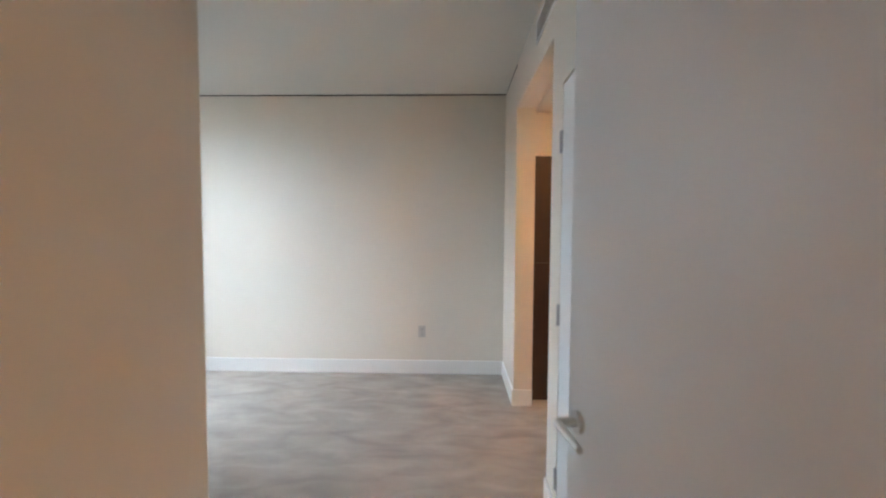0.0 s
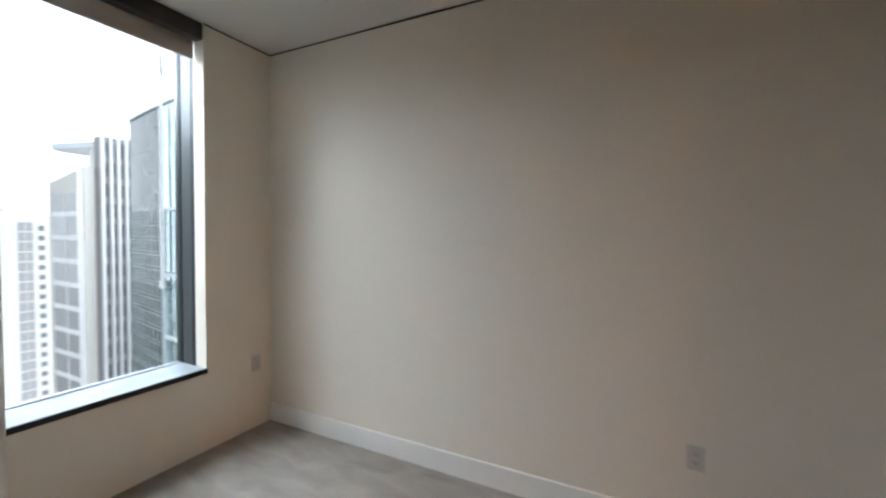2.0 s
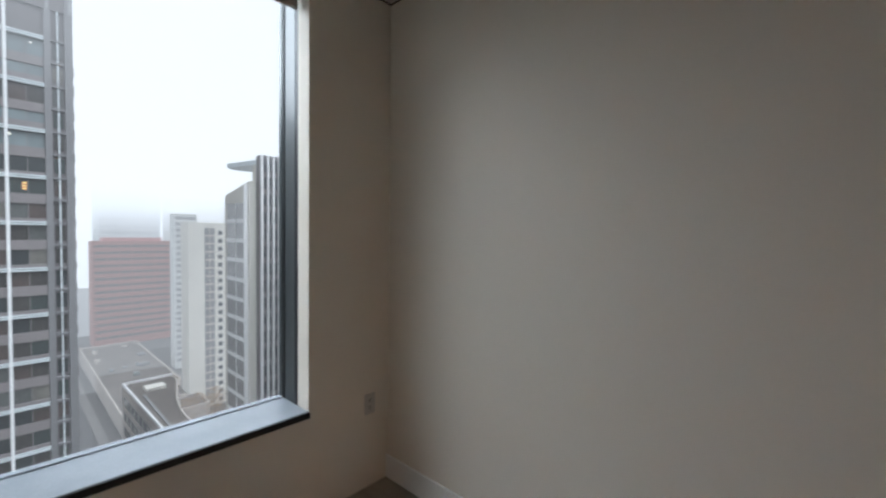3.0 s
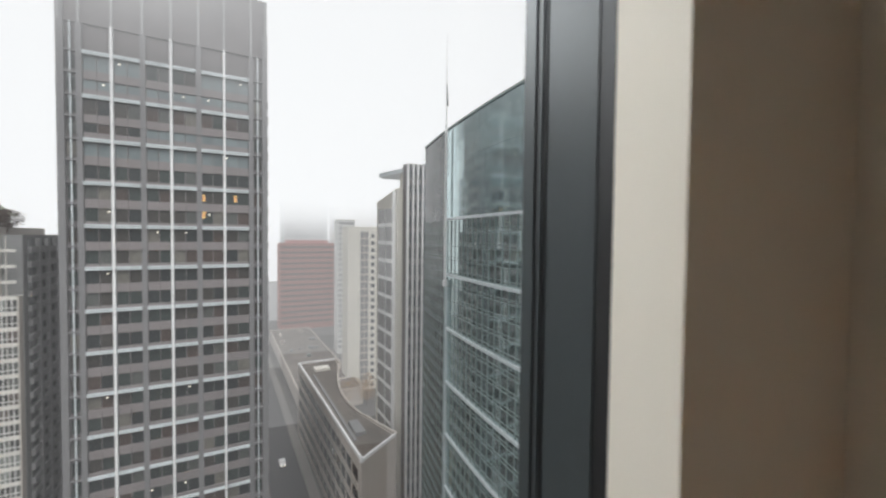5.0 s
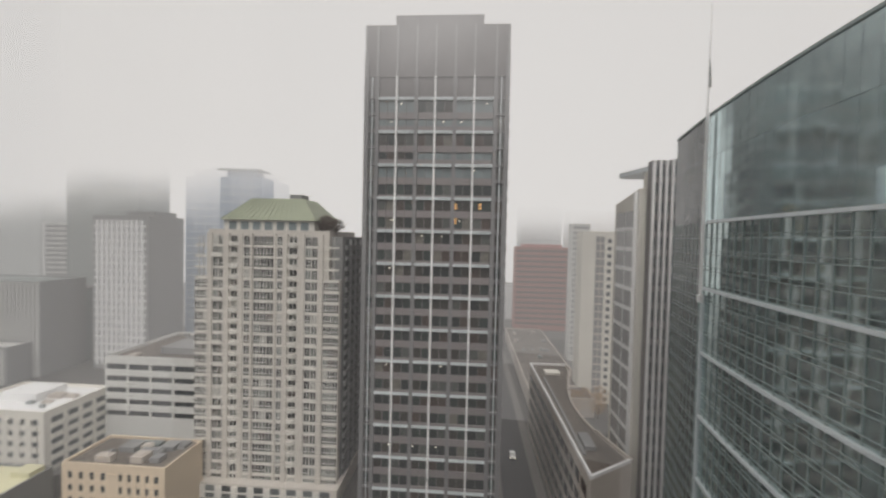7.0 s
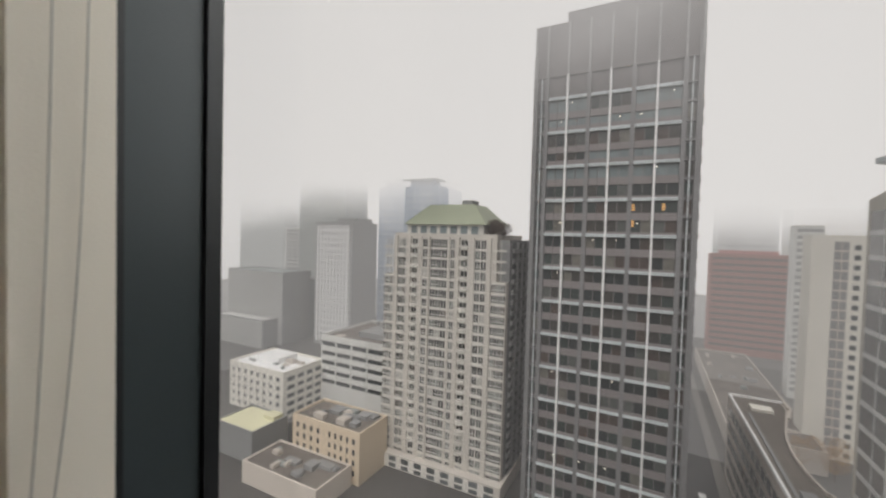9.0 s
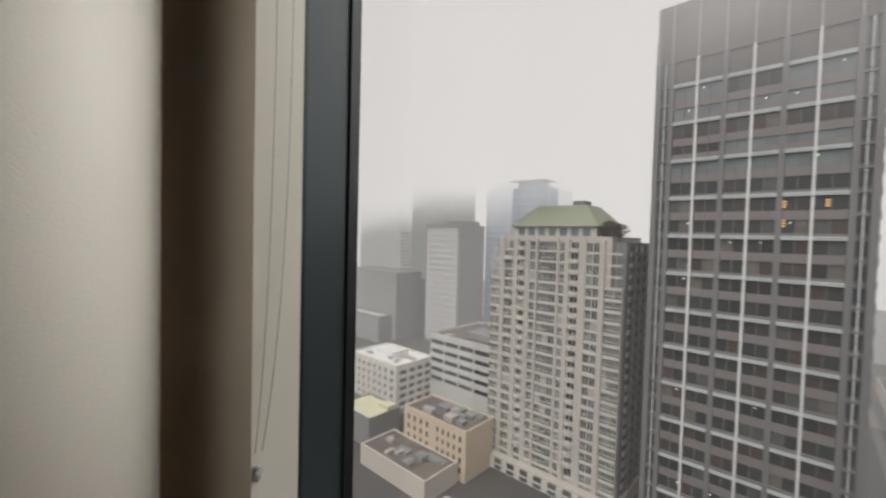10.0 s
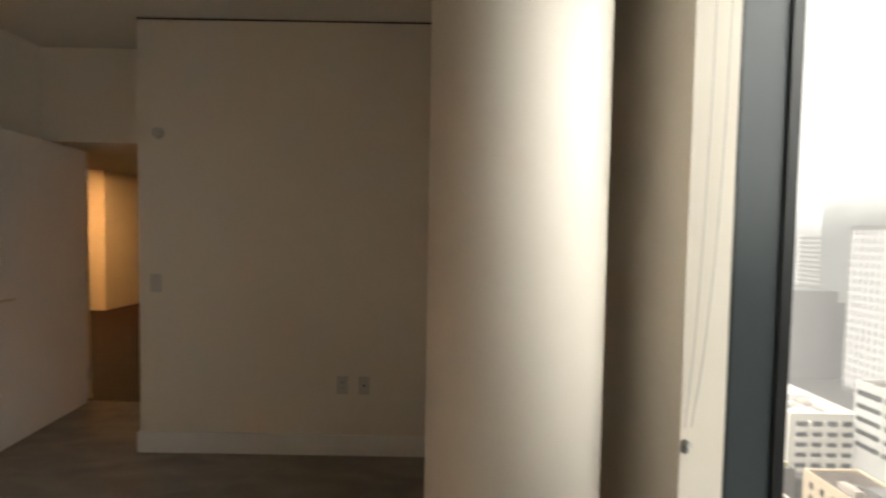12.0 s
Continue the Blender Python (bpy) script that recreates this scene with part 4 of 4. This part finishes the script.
# curved glass building
def curved():
    b = empty("curved_glass_building", 0, 0, 0, "large curved teal glass office building with white mast", "building", "city buildings")
    yy = lambda x: 27.8 - 0.02 * (x + 24) + 0.0022 * (x + 24) ** 2 if x < -24 else 27.8
    TOP = 18.8
    xs = [12 - 1.6 * i for i in range(53)]
    out = [(x, yy(x)) for x in xs]
    prism("core", out + [(-71.5, 70), (12, 70)], GZ, TOP - 0.5, C_DARK, b)
    rr = random.Random(8)
    v, f = [], []
    zs = [GZ + 1.2]
    z = 4.3
    lev = [z - 2.15 * k for k in range(36)] + [4.3 + 2.9 * k for k in range(1, 6)]
    lev = sorted(x for x in lev if x > GZ)
    for i in range(len(xs) - 1):
        a, c = Vector((*out[i], 0)), Vector((*out[i + 1], 0))
        for z0, z1 in zip(lev, lev[1:]):
            k = len(v)
            t, s = rr.uniform(-0.014, 0.014), rr.uniform(-0.014, 0.014)
            for p, zz, d in ((a, z0, t), (c, z0, s), (c, z1, -t), (a, z1, -s)):
                v.append((p.x, p.y - 0.12 + d, zz))
            f.append((k, k + 1, k + 2, k + 3))
    zone = lambda q: 2 if v[q[0]][0] < -56.8 else int(v[q[0]][2] > 4.2)
    for z, mat, lab in ((0, C_CURT, "dark teal reflective glass panes"), (1, C_CURT2, "pale teal glass screen above the roof floors"), (2, C_CURT3, "dark grey glass panes past the mast")):
        fs = [q for q in f if zone(q) == z]
        me = bpy.data.meshes.new("glass_panes")
        me.from_pydata(v, [], fs)
        tagged(link("glass_panes", me, mat, b, lab), kind="stuff")

    def band(name, z0, z1, proud, mat, x_to=-80.0, label=""):
        v, f = [], []
        pts = [p for p in out if p[0] >= x_to]
        for x, y in pts:
            v.extend([(x, y - proud, z0), (x, y - proud, z1), (x, y, z1), (x, y, z0)])
        for i in range(len(pts) - 1):
            for j in range(4):
                f.append((i * 4 + j, i * 4 + (j + 1) % 4, i * 4 + 4 + (j + 1) % 4, i * 4 + 4 + j))
        me = bpy.data.meshes.new(name)
        me.from_pydata(v, [], f)
        return link(name, me, mat, b, label)

    for zl in (4.3, -4.6, -13.3, -22.0, -30.6, -39.2, -47.8, -56.4, -65.0):
        band("ledge", zl - 0.18, zl + 0.18, 0.5, C_LEDGE, -56.8, "pale metal ledge")
    for zl in lev:
        if zl < 4.2:
            band("transom", zl - 0.045, zl + 0.045, 0.2, C_MULL)
            band("transom", zl + 0.5, zl + 0.56, 0.2, C_MULL)
        elif 12 < zl < 14.5:
            band("transom", zl - 0.02, zl + 0.02, 0.14, C_MULL2)
    mul = boxes_mesh("mullion", [(-0.04, 0.04, -0.22, 0.0, GZ, 4.3)])
    mul2 = boxes_mesh("mullion", [(-0.012, 0.012, -0.135, 0.0, 4.3, TOP)])
    for i, (x, y) in enumerate(out):
        link("mullion", mul, C_MULL, b, at=pose(x, y, 0))
        link("mullion", mul2, C_MULL2, b, at=pose(x, y, 0))
    band("roof_edge", TOP - 0.2, TOP + 0.1, 0.3, C_MULL)
    mx, my = -56.6, yy(-56.6)
    link("mast", boxes_mesh("mast", [(mx - 0.15, mx + 0.15, my - 0.8, my - 0.5, -5.5, 19.5)]), C_FIN, b, "white mast")
    part("mast_top", cyl(0.14, 0.05, 14, 10, Matrix.Translation((mx, my - 0.65, 26.5))), C_FIN, b, "white mast")
    part("mast_foot", cyl(0.4, 0.4, 1.0, 12, Matrix.Translation((mx, my - 0.65, -6))), C_FIN, b)
    link("edge_fin", boxes_mesh("edge_fin", [(mx - 0.15, mx + 0.15, my - 0.6, my, GZ, -5.5)]), C_LEDGE, b)
    bm = bmesh.new()
    fl = [bm.verts.new((mx - 0.1 + dx, my - 0.7, zz)) for dx, zz in ((0, 27), (0.5, 24.5), (0.7, 22), (0, 22.5))]
    fl2 = [bm.verts.new(q.co + Vector((0, 0.05, 0))) for q in fl]
    bm.faces.new(fl)
    bm.faces.new(fl2[::-1])
    part("flag", bm, C_GREY, b, "limp grey flag")


curved()

# further buildings
b = building("red_brown_block", -345, -330, 35.5, 82, -6.0, C_BRICK, "red-brown banded block far down the street", C_BRICK, 1.5)
grid(b, face((-330, 0, 0), *EAST), spans(36.5, 81, 7, 0.94), [(-6 - 4.2 * k - 2.4, -6 - 4.2 * k - 0.9) for k in range(14, -1, -1)], 0.5, C_BRICK, C_WIN)
link("roof_house", boxes_mesh("roof_house", [(-342, -333, 41, 73, -6, -2.2)]), C_PINK, b, "faded red roof storey")
b = building("pale_tower", -258, -250, 60.0, 71.0, 11.0, C_PALE, "pale far tower with dark window rows", C_ROOF)
grid(b, face((-250, 0, 0), *EAST), [(61.0, 70.2)], [(10.5 - 3.2 * k - 1.9, 10.5 - 3.2 * k - 0.4) for k in range(24, -1, -1)], 0.4, C_PALE, C_GREY)
b = building("white_slab", -195, -185, 49.0, 63.5, 5.0, C_CREAMW, "pale slab block with a glass strip and small windows", C_ROOF)
m = face((-185, 0, 0), *EAST)
grid(b, m, [(55.0, 56.8), (57.0, 58.8)], [(3.6 - 3.4 * k - 2.9, 3.6 - 3.4 * k) for k in range(21, -1, -1)], 0.3, C_CREAM, C_GREY)
grid(b, m, [(60.2, 61.8)], [(3.0 - 3.4 * k - 2.2, 3.0 - 3.4 * k - 0.5) for k in range(21, -1, -1)], 0.3, C_CREAMW, C_WIN)
b = building("misty_tower", -420, -390, 46, 85, 34, C_MISTY, "tall tower dissolving in cloud", C_ROOF)
grid(b, face((-390, 0, 0), *EAST), spans(47, 84, 6, 0.9), [(33 - 5 * k - 3, 33 - 5 * k - 1) for k in range(19, -1, -1)], 0.4, C_GREY, C_WIN)
b = building("misty_tower", -420, -390, 93, 136, 30, C_CREAM, "pale tower dissolving in cloud", C_ROOF)
grid(b, face((-390, 0, 0), *EAST), spans(94, 135, 6, 0.7), [(29 - 5 * k - 3, 29 - 5 * k - 1) for k in range(19, -1, -1)], 0.4, C_CREAM, C_GREY)
building("street_end_block", -300, -170, 26, 52, -65, C_CONC, "low worn block beside the street", C_ROOF, 0.8, 14)
for i, (x, y) in enumerate(((-170, 44), (-173, 49), (-168, 53), (-176, 56))):
    bare_tree(x, y, -72, 11, 4.5, 60 + i, "autumn-brown street tree behind the low building", C_LEAF)

b = building("white_grid_tower", -226, -200, -200, -169, 8.0, C_GREY, "white gridded office tower with dark flank", C_ROOF, 1.2)
grid(b, face((-200, 0, 0), *EAST), spans(-199.6, -169.4, 11, 0.46), [(7 - 3.9 * k - 2.6, 7 - 3.9 * k) for k in range(19, -1, -1)], 0.8, C_FIN, C_GREY)
link("roof_house", boxes_mesh("roof_house", [(-224, -208, -188, -172, 8, 12)]), C_GREY, b)
b = building("blue_glass_tower", -300, -260, -193, -140, 38.0, C_BLUE, "pale blue glass tower in the mist", C_ROOF)
grid(b, face((-260, 0, 0), *EAST), spans(-192, -141, 8, 0.95), [(37 - 5 * k - 4.5, 37 - 5 * k) for k in range(19, -1, -1)], 0.3, C_LEDGE, C_BLUE)
link("crown", boxes_mesh("crown", [(-296, -262, -188, -146, 38, 43)]), C_BLUE, b)
link("roof_wing", boxes_mesh("roof_wing", [(-299, -259, -190, -142, 43, 44.2)]), C_MISTY, b, "grey overhanging roof plate")
link("plant_room", boxes_mesh("plant_room", [(-288, -268, -180, -156, 44.2, 47)]), C_BLUE, b)
building("misty_tower", -275, -247, -265, -216, 47, C_MISTY, "grey tower dissolving in cloud", C_ROOF)
building("misty_tower", -275, -247, -341, -284, 49, C_MISTY, "grey tower dissolving in cloud", C_ROOF)
b = building("misty_slab", -256, -248, -283.5, -265.5, 5, C_PALE, "pale slab block between misty towers", C_ROOF)
grid(b, face((-248, 0, 0), *EAST), spans(-283, -266, 2, 0.98), [(4 - 3.2 * k - 1.5, 4 - 3.2 * k) for k in range(16, -1, -1)], 0.4, C_PALE, C_GREY)
b = building("ribbed_block", -208, -184, -266, -212, -25.5, C_GREY, "grey ribbed office block in the mist", C_MISTY)
for y in np.arange(-265.5, -212.5, 2.1):
    link("rib", boxes_mesh("rib", [(-184, -183.2, float(y), float(y) + 0.75, GZ, -25)]), C_PALE, b)
building("grey_block", -226, -209.5, -238, -214, -32, C_MISTY, "plain grey mid-rise block", C_ROOF)
b = building("ribbed_block", -183, -172, -262, -215, -55, C_GREY, "grey ribbed office block in the mist", C_PALE)
for y in np.arange(-261, -215, 2.0):
    link("rib", boxes_mesh("rib", [(-172, -171.2, float(y), float(y) + 0.7, GZ, -55)]), C_PALE, b)

b = building("white_block", -132, -110, -158, -126, -54, C_CREAMW, "white office block with small square windows", C_FIN, 1.0, 7)
grid(b, face((-110, 0, 0), *EAST), spans(-157, -127, 8, 0.42), [(-55.5 - 3.3 * k - 1.6, -55.5 - 3.3 * k) for k in range(4, -1, -1)], 0.5, C_CREAMW, C_WIN)
grid(b, face((-110, -126, 0), *NORTH), spans(1.5, 20.5, 4, 0.75), [(-55.5 - 3.3 * k - 1.7, -55.5 - 3.3 * k) for k in range(4, -1, -1)], 0.5, C_CREAMW, C_WIN)
link("roof_house", boxes_mesh("roof_house", [(-128, -118, -150, -138, -54, -51.5)]), C_FIN, b)
b = building("parking_garage", -165, -130, -126, -84, -43, C_PALE, "pale concrete parking garage with open dark decks", C_ROOF, 1.2, 9)
grid(b, face((-130, 0, 0), *EAST), spans(-125.5, -84.5, 5, 0.92), [(-44.5 - 4.0 * k - 1.8, -44.5 - 4.0 * k) for k in range(4, -1, -1)], 0.6, C_PALE, C_WIN)
link("roof_house", boxes_mesh("roof_house", [(-150, -138, -112, -98, -43, -40.5)]), C_GREY, b)
b = building("peach_block", -106, -92, -101, -74, -57, C_PEACH, "peach stucco block with small dark windows", C_ROOF, 0.7, 12)
grid(b, face((-92, 0, 0), *EAST), spans(-100, -88.5, 4, 0.4) + spans(-86.5, -75, 5, 0.4), [(-58.5 - 3.1 * k - 1.7, -58.5 - 3.1 * k) for k in range(3, -1, -1)], 0.25, C_PEACH, C_WIN)
for k, (x, y, s) in enumerate(((-98, -84, 1.6), (-101, -90, 2.2), (-96, -79, 1.3), (-102, -80, 1.8))):
    link("roof_unit", boxes_mesh("roof_unit", [(x - s, x + s, y - s, y + s, -57, -55.6)]), C_GREY, b)
b = building("flat_roofed_shop", -91, -77, -105, -76, -66, C_CREAM, "low building with a worn grey flat roof", C_ROOF, 0.5, 10)
for x, y, s in ((-84, -92, 1.2), (-80, -86, 0.8), (-87, -82, 1.4)):
    link("roof_unit", boxes_mesh("roof_unit", [(x - s, x + s, y - 2 * s, y + 2 * s, -66, -65)]), C_GREY, b)
b = building("yellow_roofed_shop", -98, -84, -128, -110, -62, C_GREY, "low building with a pale yellow roof", C_YELLOW, 0.5)
link("roof_unit", boxes_mesh("roof_unit", [(-97, -93, -116, -111, -62, -60.5)]), C_YELLOW, b)


def car(x, y, turn, mat=C_CAR):
    c = tagged(new("car"), "small white car driving on the wet street", "car", "street cars")
    c.matrix_basis = pose(x, y, GZ + 0.02, 0, 0, turn)
    bm = bmesh.new()
    prof = [(-2.2, 0.35), (-2.2, 0.8), (-1.5, 0.95), (-0.9, 1.42), (0.7, 1.45), (1.4, 0.98), (2.2, 0.85), (2.25, 0.35)]
    a = [bm.verts.new((px, -0.88, pz)) for px, pz in prof]
    d = [bm.verts.new((px, 0.88, pz)) for px, pz in prof]
    bm.faces.new(a)
    bm.faces.new(d[::-1])
    for i in range(len(prof)):
        j = (i + 1) % len(prof)
        bm.faces.new((a[j], a[i], d[i], d[j]))
    part("body", bm, mat, c)
    link("windscreen", boxes_mesh("windscreen", [(-0.95, 0.9, -0.895, 0.895, 0.98, 1.32)]), C_WIN, c)
    for wx in (-1.35, 1.4):
        for wy in (-0.85, 0.85):
            part("wheel", cyl(0.33, 0.33, 0.22, 16, pose(wx, wy, 0.33, 90)), C_TYRE, c)
    for wy in (-0.6, 0.6):
        link("headlight", boxes_mesh("headlight", [(2.24, 2.28, wy - 0.2, wy + 0.2, 0.6, 0.75)]), HEADLAMP, c)


car(-136, 14.8, 0)
car(-212, 13.2, 0)
car(-260, 12.6, 0)
car(-82, -71.5, 90)

# ---- mist, imitated by curved sheets that glow in the sky's colour ----
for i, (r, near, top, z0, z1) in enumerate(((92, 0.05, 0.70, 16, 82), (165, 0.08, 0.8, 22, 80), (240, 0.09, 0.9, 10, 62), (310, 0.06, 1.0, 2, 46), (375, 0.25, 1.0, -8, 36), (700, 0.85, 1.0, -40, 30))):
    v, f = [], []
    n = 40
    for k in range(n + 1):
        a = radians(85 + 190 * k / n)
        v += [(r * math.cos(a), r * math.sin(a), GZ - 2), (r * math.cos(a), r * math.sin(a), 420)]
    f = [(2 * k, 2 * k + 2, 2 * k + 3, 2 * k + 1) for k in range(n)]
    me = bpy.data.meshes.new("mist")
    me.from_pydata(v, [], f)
    tagged(link("mist_glow_sheet", me, mist_glow_material("mist", near, top, z0, z1)), "glowing see-through sheets imitating grey mist and low cloud", kind="structure")
